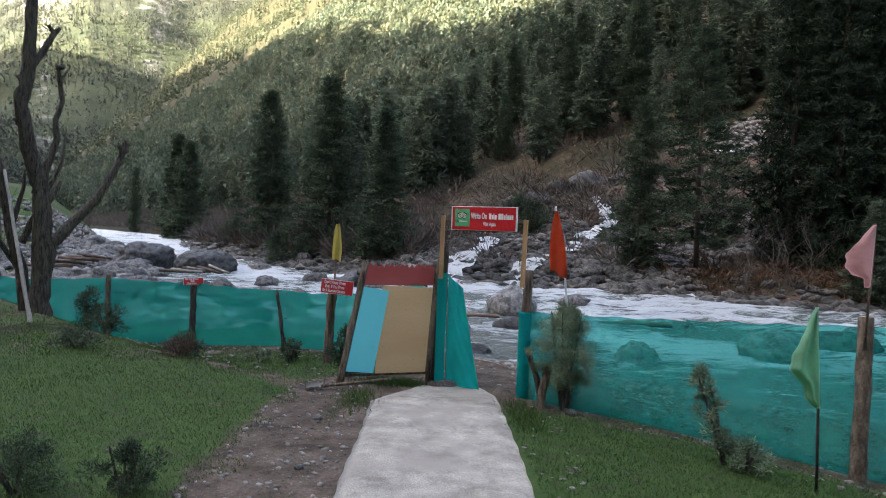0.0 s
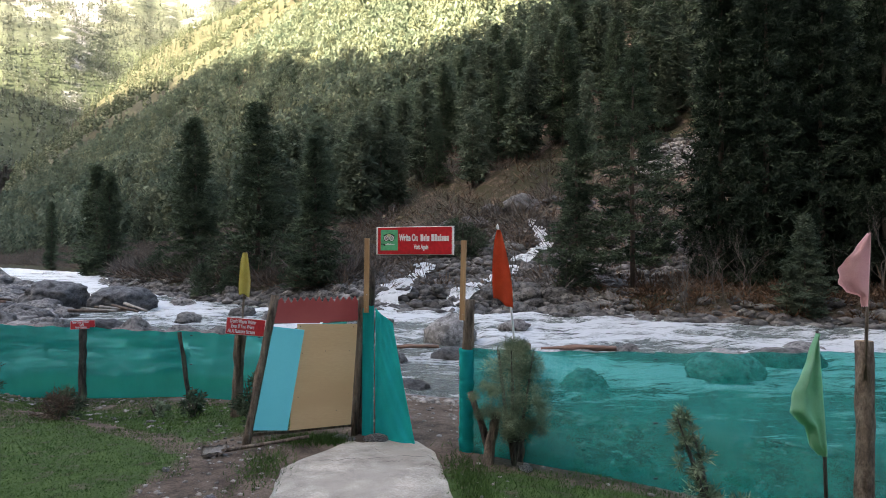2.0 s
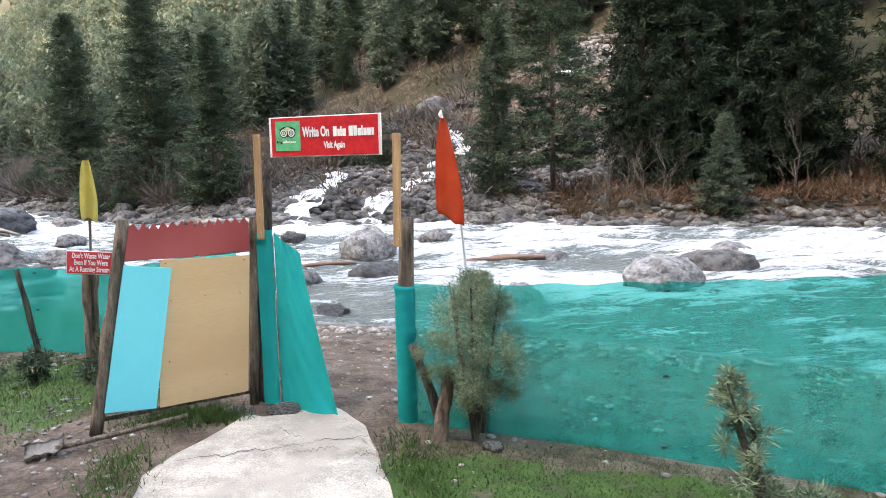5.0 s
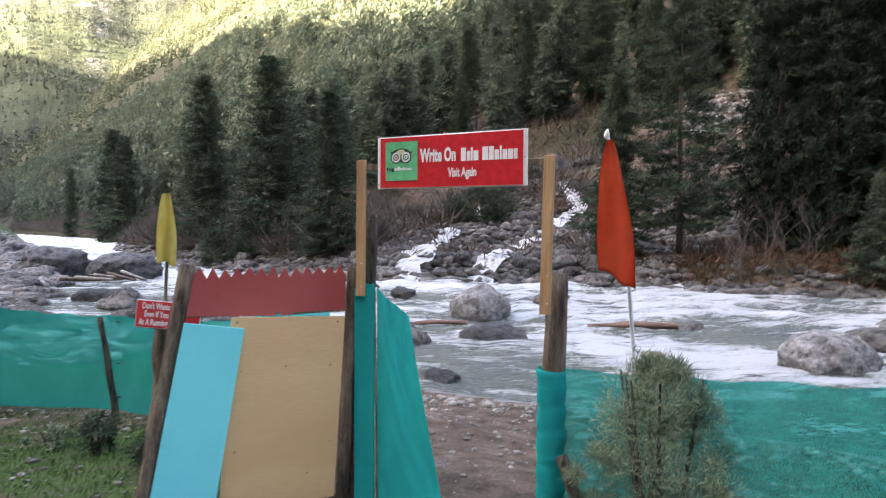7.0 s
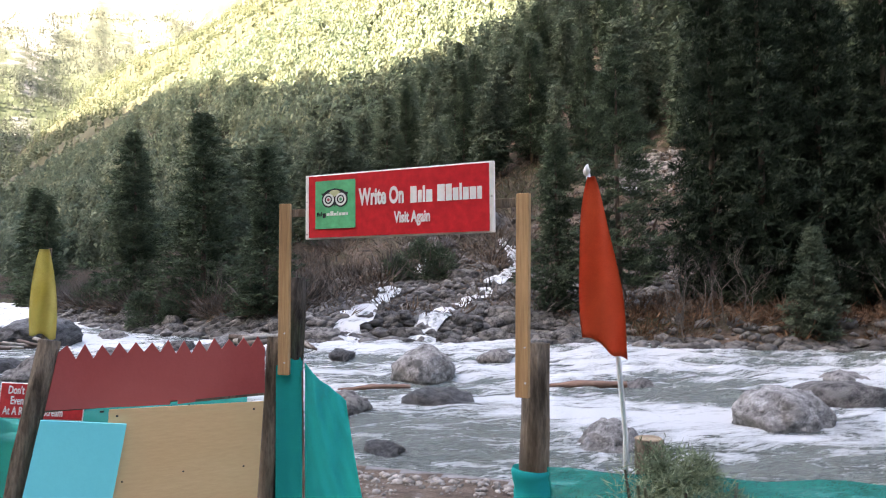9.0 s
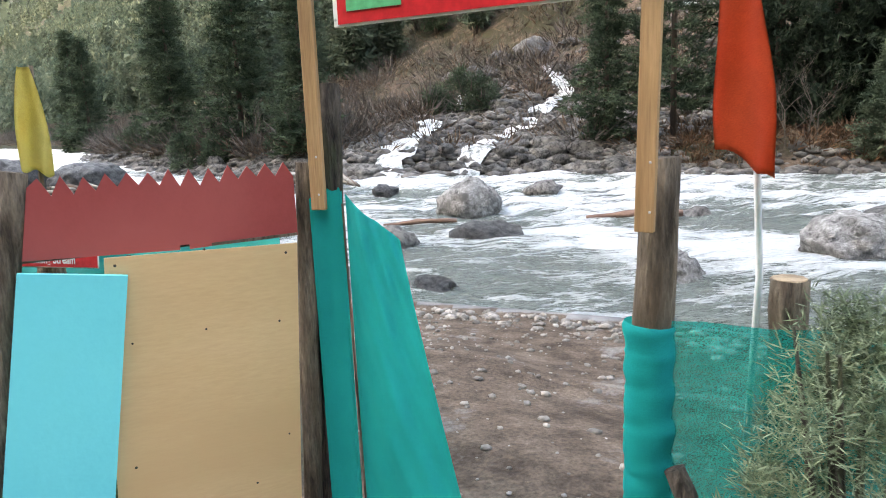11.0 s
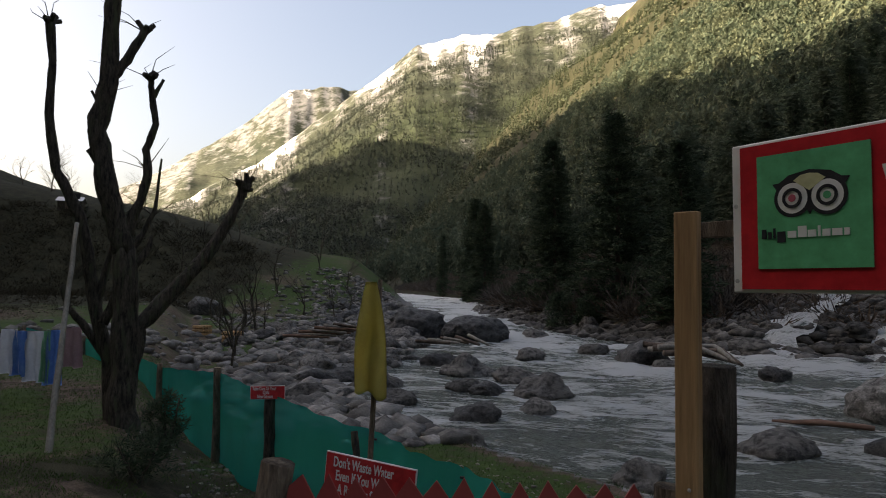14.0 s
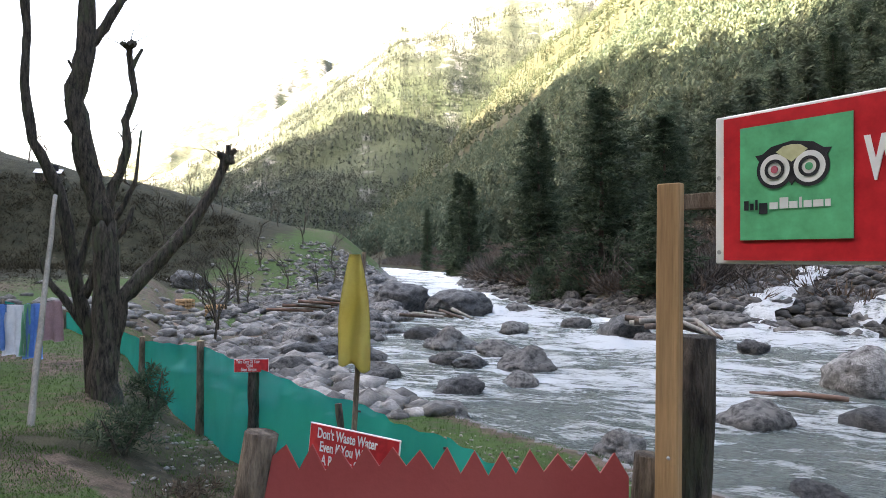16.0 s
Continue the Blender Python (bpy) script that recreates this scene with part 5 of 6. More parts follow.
while count < 170:                              # the fan under the cascades and the far bank
    s = rnd.gauss(24, 6) if count < 110 else rnd.uniform(11, 75)
    g = abs(rnd.gauss(0, 9)) if count < 110 else abs(rnd.gauss(0, 1.2))
    q = np.interp(s, FAR_S, FAR_Q) + g
    x, y = NX * q - NY * s, NY * q + NX * s
    r = rnd.uniform(0.20, 0.62)
    if s < 21.5 and g > 0.8:
        continue
    if s < 20:
        r *= 0.55
    boulder(x, y, ground_z(x, y) + 0.1 * r, r, rnd.randrange(6), "dark boulder tumbled on the far bank", rnd.random() * 360, rnd.uniform(1, 1.4), BANK_ROCKS[count % 4], group="boulders on the far bank")
    count += 1


def stone_scatter(name, spots, material, label, category, seed):
    """Countless small stones as one mesh."""
    bm = bmesh.new()
    bmesh.ops.create_icosphere(bm, subdivisions=1, radius=1.0)
    base = np.array([v.co[:] for v in bm.verts])
    tri = np.array([[v.index for v in f.verts] for f in bm.faces])
    bm.free()
    r = np.random.RandomState(seed)
    n, k = len(spots), len(base)
    jit = base[None] * (0.75 + 0.5 * r.rand(n, k, 1))
    sc = spots[:, 3][:, None] * np.stack([0.8 + 0.6 * r.rand(n), 0.8 + 0.5 * r.rand(n), 0.4 + 0.35 * r.rand(n)], -1)
    ang = r.rand(n) * 6.283
    v = jit * sc[:, None, :]
    c, s = np.cos(ang)[:, None], np.sin(ang)[:, None]
    v = np.stack([v[..., 0] * c - v[..., 1] * s, v[..., 0] * s + v[..., 1] * c, v[..., 2]], -1) + spots[:, None, :3]
    f = tri[None] + (np.arange(n) * k)[:, None, None]
    tagged(new(name, mesh_from(name, v.reshape(-1, 3), f.reshape(-1, 3), material)), label, category, kind="stuff")


def spots_sq(n, s0, s1, make_q, r0, r1, seed, lift=0.1):
    r = np.random.RandomState(seed)
    s = r.uniform(s0, s1, n)
    q = make_q(s, r)
    x, y = NX * q - NY * s, NY * q + NX * s
    rad = r0 + (r1 - r0) * r.rand(n) ** 2.5
    return np.stack([x, y, np.maximum(height(x, y), WATER - 0.05) + lift * rad, rad], -1)


stone_scatter("river_stones", spots_sq(5200, 16, 78, lambda s, r: np.interp(s, NEAR_S, NEAR_Q) + np.where(s > 24, 0.7, 0.1) - np.abs(r.normal(0, 1, len(s))) * np.where(s > 24, 5.5, 1.2), 0.08, 0.36, 41), M["stones"], "grey rounded stones of the river bar", "stones", 41)
stone_scatter("fan_stones", spots_sq(7500, 19, 38, lambda s, r: np.interp(s, FAR_S, FAR_Q) + np.abs(r.normal(0, 10, len(s))), 0.08, 0.42, 42), M["stones_dark"], "dark broken rocks of the scree fan", "stones", 42)
stone_scatter("bank_stones", spots_sq(2300, 19, 110, lambda s, r: np.interp(s, FAR_S, FAR_Q) + np.abs(r.normal(0, 1.0, len(s))) - 0.4, 0.12, 0.45, 43), M["stones_dark"], "grey stones along the far waterline", "stones", 43)
stone_scatter("bank_stones", spots_sq(1500, -14, 21, lambda s, r: np.interp(s, FAR_S, FAR_Q) + np.abs(r.normal(0, 1.3, len(s))) - 0.5, 0.08, 0.42, 49), M["stones_dark"], "dark stones under the far bank", "stones", 49)
stone_scatter("shore_stones", spots_sq(900, 2, 13, lambda s, r: np.interp(s, NEAR_S, NEAR_Q) - 0.1 - np.abs(r.normal(0, 0.35, len(s))), 0.015, 0.07, 44), M["pebbles"], "pale stones along the near bank", "stones", 44)
stone_scatter("track_gravel", spots_sq(3500, -2, 15, lambda s, r: np.interp(s, NEAR_S, NEAR_Q) - 0.3 - r.rand(len(s)) * 5.0, 0.006, 0.035, 45, 0.2), M["pebbles"], "small stones on the bare track", "gravel", 45)
rr = np.random.RandomState(46)
px, py = np.concatenate([rr.uniform(-1.6, -0.66, 900), rr.uniform(0.66, 1.1, 110)]), np.concatenate([rr.uniform(2.5, 9.0, 900), rr.uniform(3, 7.4, 110)])
stone_scatter("path_gravel", np.stack([px, py, height(px, py) + 0.003, 0.004 + 0.022 * rr.rand(1010) ** 2.6], -1), M["pebbles"], "grit and small stones beside the path", "gravel", 46)
fx = rr.uniform(-7, -1.2, 90)
fy = (5.2 + rr.normal(0, 0.28, 90) - 0.70 * fx) / 0.714
stone_scatter("fence_stones", np.stack([fx, fy, height(fx, fy) + 0.01, 0.010 + 0.035 * rr.rand(90) ** 4], -1), M["stones"], "pale stones at the foot of the fence", "stones", 47)
sx, sy = 25 + rr.normal(0, 1.9, 600), 56 + rr.normal(0, 0.9, 600)
stone_scatter("scar_stones", np.stack([sx, sy, height(sx, sy) + 0.1, 0.10 + 0.3 * rr.rand(600) ** 2], -1), M["stones"], "pale rubble of a small landslip", "stones", 48)


# ---- turf: blades near the path, tufts elsewhere ----
def blades(name, x, y, h, w, seed, label, mtl="grass"):
    r = np.random.RandomState(seed)
    n = len(x)
    z = height(x, y)
    a, lean = r.rand(n) * 6.283, r.normal(0, 0.5, (n, 2))
    hh = h * (0.5 + r.rand(n))
    dx, dy = np.cos(a) * w, np.sin(a) * w
    v = np.stack([np.stack([x - dx, y - dy, z - 0.004], -1), np.stack([x + dx, y + dy, z - 0.004], -1), np.stack([x + lean[:, 0] * hh, y + lean[:, 1] * hh, z + hh], -1)], 1)
    f = np.arange(3 * n).reshape(n, 3)
    tagged(new(name, mesh_from(name, v.reshape(-1, 3), f, M[mtl], False)), label, "grass", kind="stuff")


def turf(n, x0, x1, y0, y1, seed):
    r = np.random.RandomState(seed)
    x, y = r.uniform(x0, x1, n), r.uniform(y0, y1, n)
    keep = soil_masks(x, y)[:, 0] + 0.25 * wav(x, y, 7, 71) > 0.16
    return x[keep], y[keep]


blades("grass", *turf(130000, -6.5, -0.9, 2.0, 12.0, 61), 0.019, 0.0035, 61, "short green turf of the lawn")
blades("grass", *turf(50000, 0.66, 4.2, 2.5, 8.0, 62), 0.022, 0.0035, 62, "short green turf beside the path")
rg = np.random.RandomState(64)
tx, ty = np.concatenate([rg.normal(-0.55, 0.16, 1300), rg.normal(-0.30, 0.07, 600), rg.normal(-0.80, 0.10, 700), rg.normal(0.80, 0.10, 900)]), np.concatenate([rg.normal(8.18, 0.10, 1300), rg.normal(8.12, 0.07, 600), rg.normal(7.35, 0.25, 700), rg.normal(6.9, 0.35, 900)])
blades("grass", tx, ty, 0.05, 0.004, 64, "loose tufts of grass at the gate's foot")
blades("grass", *turf(70000, -14, -1.0, 9.0, 24, 63), 0.03, 0.006, 63, "short turf along the fence and bank")


# ---- conifers ----
def fast_tris(name, v, material):
    """A mesh out of loose triangles, v as (n, 3, 3)."""
    v = np.asarray(v, np.float32).reshape(-1, 3)
    n = len(v) // 3
    me = bpy.data.meshes.new(name)
    me.vertices.add(3 * n)
    me.vertices.foreach_set("co", v.ravel())
    me.loops.add(3 * n)
    me.loops.foreach_set("vertex_index", np.arange(3 * n, dtype=np.int32))
    me.polygons.add(n)
    me.polygons.foreach_set("loop_start", np.arange(0, 3 * n, 3, dtype=np.int32))
    me.materials.append(material)
    me.update(calc_edges=True)
    return me


def crown(seed, h, w, boughs, tufts, slips, length, slim=0.16, bare=0.08, droop=0.35, point=0.75, lumpy=0.25, hang=0.0):
    """Needle slips of one conifer: boughs turn round the stem, droop, lift at the tip and carry tufts."""
    r = np.random.RandomState(seed)
    u = bare + (0.985 - bare) * (np.arange(boughs) + r.rand(boughs)) / boughs
    a = np.arange(boughs) * 2.4 + r.normal(0, 0.35, boughs)
    lump = 1 + lumpy * np.sin(u * h * 1.3 + 2 * np.sin(a) + seed) * np.sin(a * 1.0 + seed * 2 + u * 5)
    reach = w * (1 - u) ** point * (0.55 + 0.45 * np.clip((u - bare) / 0.16, 0, 1)) * r.uniform(0.55, 1.15, boughs) * lump + 0.10
    f = (0.12 + 0.88 * (np.arange(tufts) + r.rand(boughs, tufts)) / tufts) ** 0.8
    R, ca, sa = reach[:, None], np.cos(a)[:, None], np.sin(a)[:, None]
    side = r.normal(0, 0.22, (boughs, tufts)) * R * f
    c = np.stack([ca * R * f - sa * side, sa * R * f + ca * side, u[:, None] * h - droop * R * f ** 1.4 + 0.20 * R * f ** 3 - 0.2 * np.abs(side)], -1)[:, :, None, :]
    shape = (boughs, tufts, slips, 3)
    out = np.stack([np.cos(a), np.sin(a), 0.25 + 0 * a], -1)[:, None, None, :]
    d = 0.55 * out + r.normal(0, 0.6, shape) * np.array([1, 1, 0.6])
    d[..., 2] -= hang
    d /= np.linalg.norm(d, axis=-1, keepdims=True)
    L = length * r.uniform(0.6, 1.3, shape[:3] + (1,)) * (1 - 0.35 * u[:, None, None, None])
    p = np.cross(d, r.normal(0, 1, shape))
    p *= slim * L / np.linalg.norm(p, axis=-1, keepdims=True)
    q = c + r.normal(0, 0.34, shape) * length * np.array([1, 1, 0.55])
    return np.stack([q - p, q + p, q + d * L], -2).reshape(-1, 3, 3)


def stem(seed, h, thick=0.014):
    bm, rnd = bmesh.new(), random.Random(seed)
    tube(bm, [(0, 0, -0.6), (0.012 * h * rnd.uniform(-1, 1), 0, h * 0.5), (0, 0, h * 0.98)], [h * thick, h * thick * 0.65, h * 0.002], 7, 0.05, seed)
    return to_mesh("trunk", bm, M["bark_far"], True)


def conifer_mesh(seed, h, leaves, *shape):
    return stem(seed, h), fast_tris("crown", crown(seed, h, *shape), M[leaves])


KINDS = [conifer_mesh(1, 11, "needles", 2.6, 150, 7, 20, 0.34, 0.13, 0.07, 0.35, 0.62, 0.4), conifer_mesh(2, 11, "needles", 2.2, 140, 6, 20, 0.34, 0.13, 0.05, 0.4, 0.66, 0.4),
         conifer_mesh(3, 11, "needles", 3.9, 90, 11, 19, 0.34, 0.11, 0.12, 0.22, 0.85, 0.3), conifer_mesh(4, 15, "needles_shaded", 2.9, 220, 7, 19, 0.38, 0.13, 0.03, 0.4, 0.7, 0.3),
         conifer_mesh(5, 4.2, "needles_mid", 1.30, 120, 6, 16, 0.20, 0.15, 0.03, 0.15, 0.85, 0.2), conifer_mesh(6, 11, "needles", 1.1, 110, 4, 16, 0.40, 0.15, 0.02, 0.2, 0.5, 0.2)]


def conifer(x, y, kind, tall, label, turn=0.0, wide=1.0, group="pines on the far bank"):
    trunk, crown = KINDS[kind]
    base = (11, 11, 11, 15, 4.2, 11)[kind]
    ob = thing("pine_tree", x, y, ground_z(x, y), label, "tree", group)
    k = tall / base
    ob.matrix_world = pose(x, y, ground_z(x, y), 0, 0, turn) @ Matrix.Diagonal((k * wide, k * wide, k, 1))
    part("trunk", trunk, None, ob)
    part("crown", crown, None, ob)


for k, (x, y, kind, h, wide) in enumerate((
        (-55.3, 126.8, 5, 12.0, 1.0), (-36.5, 97, 1, 15.8, 1.2), (-31.5, 88, 1, 13.0, 1.2), (-13.4, 55.2, 0, 12.4, 0.98), (-7.4, 47.4, 0, 11.9, 1.10), (-3.2, 40.6, 1, 8.8, 1.18),
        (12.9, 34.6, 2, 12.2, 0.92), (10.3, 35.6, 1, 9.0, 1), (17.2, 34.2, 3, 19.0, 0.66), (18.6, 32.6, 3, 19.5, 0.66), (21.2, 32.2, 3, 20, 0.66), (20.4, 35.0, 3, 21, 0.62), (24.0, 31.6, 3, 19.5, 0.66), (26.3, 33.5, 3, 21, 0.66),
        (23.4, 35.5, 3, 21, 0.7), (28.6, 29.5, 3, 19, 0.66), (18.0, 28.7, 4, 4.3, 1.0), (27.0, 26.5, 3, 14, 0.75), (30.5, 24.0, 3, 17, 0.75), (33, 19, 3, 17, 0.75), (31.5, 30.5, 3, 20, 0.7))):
    conifer(x, y, kind, h, ("slender dark cypress-like conifer", "tall dark pine on the river bank", "broad ragged pine on the river bank", "very tall dense dark fir", "young bushy fir at the water")[(0, 1, 1, 3, 4, 0)[kind] if kind != 2 else 2], k * 61, wide)
rnd = random.Random(23)
for k, (x, y, h) in enumerate(((18.7, 67.6, 12), (12.7, 70.7, 11), (6.5, 71.4, 7), (11.9, 91.6, 11), (4.5, 108.9, 11), (-1.5, 96, 10), (22, 62, 12), (26, 66, 13), (15.5, 78, 11), (20, 76, 12), (8.5, 84, 10), (1.5, 83, 8.5),
                               (30, 58, 12), (33, 52, 13), (36, 46, 13), (29, 70, 13), (24, 82, 12), (-8, 104, 10), (-14, 116, 11), (40, 40, 14), (34, 62, 14), (17, 96, 12), (9, 100, 11), (38, 54, 14))):
    conifer(x, y, k % 2, h, "dark pine high on the slope", rnd.random() * 360, rnd.uniform(0.85, 1.05), "pines on the slope")


def forest(name, x, y, z, h, w, seed, label, boughs, mtl="needles_far"):
    """Far woods: each tree a spire of pointed drooping boughs."""
    r = np.random.RandomState(seed)
    n = len(x)
    u = (np.arange(boughs)[None] + r.rand(n, boughs)) / boughs
    a = r.rand(n, boughs) * 6.283 + np.arange(boughs)[None] * 2.4
    reach = w[:, None] * ((1 - u) ** 0.85 * (0.6 + 0.75 * r.rand(n, boughs)) + 0.06)
    z0 = z[:, None] + h[:, None] * (0.06 + 0.92 * u)
    half = reach * 0.42 + w[:, None] * 0.12
    roll = r.normal(0, 0.5, (n, boughs)) * half + h[:, None] * 0.02
    drop = reach * (0.35 + 0.5 * r.rand(n, boughs))
    X, Y = x[:, None], y[:, None]
    P = np.stack([np.stack([X - np.sin(a) * half, Y + np.cos(a) * half, z0 + roll], -1), np.stack([X + np.sin(a) * half, Y - np.cos(a) * half, z0 - roll], -1),
                  np.stack([X + np.cos(a) * reach, Y + np.sin(a) * reach, z0 - drop], -1)], 2)
    tagged(new(name, fast_tris(name, P, M[mtl])), label, "forest", kind="stuff")


def woods(name, x, y, h, seed, label, templates, mtl):
    """Woods of many whole trees: turned and scaled crowns, 10 m tall as given, joined into one sheet of foliage."""
    r = np.random.RandomState(seed)
    z, kind, turn, wide = height(x, y), r.randint(0, len(templates), len(x)), r.rand(len(x)) * 6.283, r.uniform(0.8, 1.15, len(x))
    out = []
    for k, t in enumerate(templates):
        m = kind == k
        c, s_, q, g = np.cos(turn[m])[:, None, None], np.sin(turn[m])[:, None, None], (h[m] / 10)[:, None, None], wide[m][:, None, None]
        out.append(np.stack([(t[None, ..., 0] * c - t[None, ..., 1] * s_) * q * g + x[m][:, None, None], (t[None, ..., 0] * s_ + t[None, ..., 1] * c) * q * g + y[m][:, None, None], t[None, ..., 2] * q + z[m][:, None, None]], -1).reshape(-1, 3, 3))
    tagged(new(name, fast_tris(name, np.concatenate(out), M[mtl])), label, "forest", kind="stuff")


def slope_sites(n, r0, r1, seed, gmin):
    r = np.random.RandomState(seed)
    th = np.radians(r.uniform(-60, 37, n))
    d = np.sqrt(r.uniform(r0 ** 2, r1 ** 2, n))
    x, y = np.sin(th * -1) * d, np.cos(th) * d
    a, g, s = river(x, y)
    gap = wav(x, y, 0.045, 91) + 0.6 * wav(x, y, 0.11, 92)
    keep = (g > np.where(s > 55, gmin * 0.5, gmin) + 8 * wav(x, y, 0.06, 93)) & (gap + r.normal(0, 0.28, len(x)) < 0.62)
    return x[keep], y[keep]


WOOD_LABEL = "dark conifer forest covering the mountain slope"
SLOPE_TREES = [(stem(40 + k, 10, 0.011), fast_tris("crown", crown(40 + k, 10, wd, 64, 4, 8, 0.78, 0.16, 0.10, 0.4, pt, 0.35, 0.35), M["needles_mid"])) for k, (wd, pt) in enumerate(((1.7, 0.75), (2.0, 1), (1.5, 0.65), (2.2, 0.85), (1.8, 0.6)))]
x, y = slope_sites(1500, 62, 170, 1, 33)
order = np.argsort(np.hypot(x, y))
x, y = x[order], y[order]
r = np.random.RandomState(1)
hh = r.uniform(7, 12, len(x))
for k in range(min(270, len(x))):
    ob = thing("pine_tree", x[k], y[k], ground_z(x[k], y[k]), "dark green conifer standing on the mountain slope", "tree", "conifers of the slope")
    ob.matrix_world = pose(x[k], y[k], ground_z(x[k], y[k]), 0, 0, k * 77) @ Matrix.Diagonal((hh[k] / 10 * (0.85 + 0.3 * (k % 7) / 6),) * 2 + (hh[k] / 10, 1))
    part("trunk", SLOPE_TREES[k % 5][0], None, ob)
    part("crown", SLOPE_TREES[k % 5][1], None, ob)
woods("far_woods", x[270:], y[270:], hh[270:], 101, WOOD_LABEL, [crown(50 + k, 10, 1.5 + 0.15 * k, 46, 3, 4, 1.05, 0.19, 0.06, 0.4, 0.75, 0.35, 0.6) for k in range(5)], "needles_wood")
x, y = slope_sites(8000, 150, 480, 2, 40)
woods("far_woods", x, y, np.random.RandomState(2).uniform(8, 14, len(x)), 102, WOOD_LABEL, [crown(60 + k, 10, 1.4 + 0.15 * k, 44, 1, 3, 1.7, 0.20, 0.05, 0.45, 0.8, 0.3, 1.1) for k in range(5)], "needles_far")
x, y = slope_sites(11000, 150, 520, 5, 22)
keep = river(x, y)[2] > 85
x, y = x[keep], y[keep]
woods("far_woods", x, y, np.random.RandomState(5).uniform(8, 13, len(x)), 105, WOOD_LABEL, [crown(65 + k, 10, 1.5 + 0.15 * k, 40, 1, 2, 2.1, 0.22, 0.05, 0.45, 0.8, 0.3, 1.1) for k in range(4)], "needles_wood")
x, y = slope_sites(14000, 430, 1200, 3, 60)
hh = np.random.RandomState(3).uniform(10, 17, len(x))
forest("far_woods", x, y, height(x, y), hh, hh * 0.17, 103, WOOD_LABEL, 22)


# ---- mountains up the valley ----
def mountain(name, az, el, R0, R1, seed, label, rough, snow):
    """A mountain flank between two ranges of distance, with its skyline given as bearings and angles of rise."""
    nu, nv = 300, 90
    A = np.linspace(az[-1], az[0], nu)
    crest = np.interp(A, az[::-1], el[::-1]) + 0.12 * wav(A, A * 0, 1.1, seed) + 0.07 * wav(A, A * 0, 3.5, seed + 1)
    V = np.linspace(0, 1, nv)
    aa, vv = np.meshgrid(np.radians(A), V, indexing="ij")
    rad = R0 + (R1 - R0) * vv
    x, y = -np.sin(aa) * rad, 8 + np.cos(aa) * rad
    top = R1 * np.tan(np.radians(crest))[:, None]
    z = top * vv ** 1.15 + rough * (wav(x, y, 0.006, seed + 2) + 0.5 * wav(x, y, 0.015, seed + 3) + 0.25 * wav(x, y, 0.04, seed + 4)) * np.sin(np.pi * np.clip(vv, 0, 1)) ** 0.7
    back = np.stack([x[:, -1] * 1.3, y[:, -1] * 1.3, z[:, -1] * 0.2], -1)
    P = np.concatenate([np.stack([x, y, z], -1), back[:, None]], 1)
    me = mesh_from(name, P.reshape(-1, 3), grid_faces(nu, nv + 1), M["mountain"])
    gul = wav(aa * 57.3, vv * 0.8, 1.0, seed + 6) + 0.6 * wav(aa * 57.3, vv * 2.5, 3.2, seed + 7)
    relz = z / np.maximum(top, 1)
    sn = np.clip(snow * smooth(1.30 - 0.75 * snow, 1.15, relz + 0.17 * gul), 0, 1)
    soil = np.stack([0.62 * smooth(0.9, 0.4, relz), 0.28 + 0.25 * smooth(0.5, 0.95, relz) + 0.12 * gul, sn], -1)
    soil = np.concatenate([soil, np.zeros((nu, 1, 3))], 1)
    paint(me, "soil", soil.reshape(-1, 3))
    tagged(new(name, me), label, "mountain", kind="structure")
    return x, y, z, relz


mx, my, mz, mrel = mountain("mountain_near", (60, 52, 46, 40, 36, 32, 29, 27, 23.5, 20, 17, 11.7, 4), (1, 3.6, 6.2, 9.8, 12.8, 15.9, 18.0, 19.3, 20.3, 20.4, 21, 22, 22), 620, 1650, 51, "forested mountain flank with snow gullies at its top", 32, 0.68)
mountain("mountain_far", (62, 52, 47, 44, 41, 37.6, 34, 31, 28, 24), (3, 6, 9.0, 10.8, 12.8, 15.6, 16.0, 15.8, 14, 12), 1700, 2800, 61, "pale snow-dusted mountain far up the valley", 34, 0.5)
r = np.random.RandomState(7)
pick = r.choice(mx.size, 32000, p=(lambda w: w / w.sum())(((mrel < 0.9) * (0.35 + (wav(mx, my, 0.02, 77) < 0.5))).ravel() * np.linspace(1.3, 1, 90)[None].repeat(300, 0).ravel()))
wx, wy = mx.ravel()[pick] + r.normal(0, 4, 32000), my.ravel()[pick] + r.normal(0, 4, 32000)
MOUNT_Z = mz.ravel()[pick] - 2
hh = r.uniform(11, 18, 32000)
forest("mountain_woods", wx, wy, MOUNT_Z, hh, hh * r.uniform(0.13, 0.2, 32000), 121, "sunlit conifer forest on the far mountain", 12, "needles_haze")


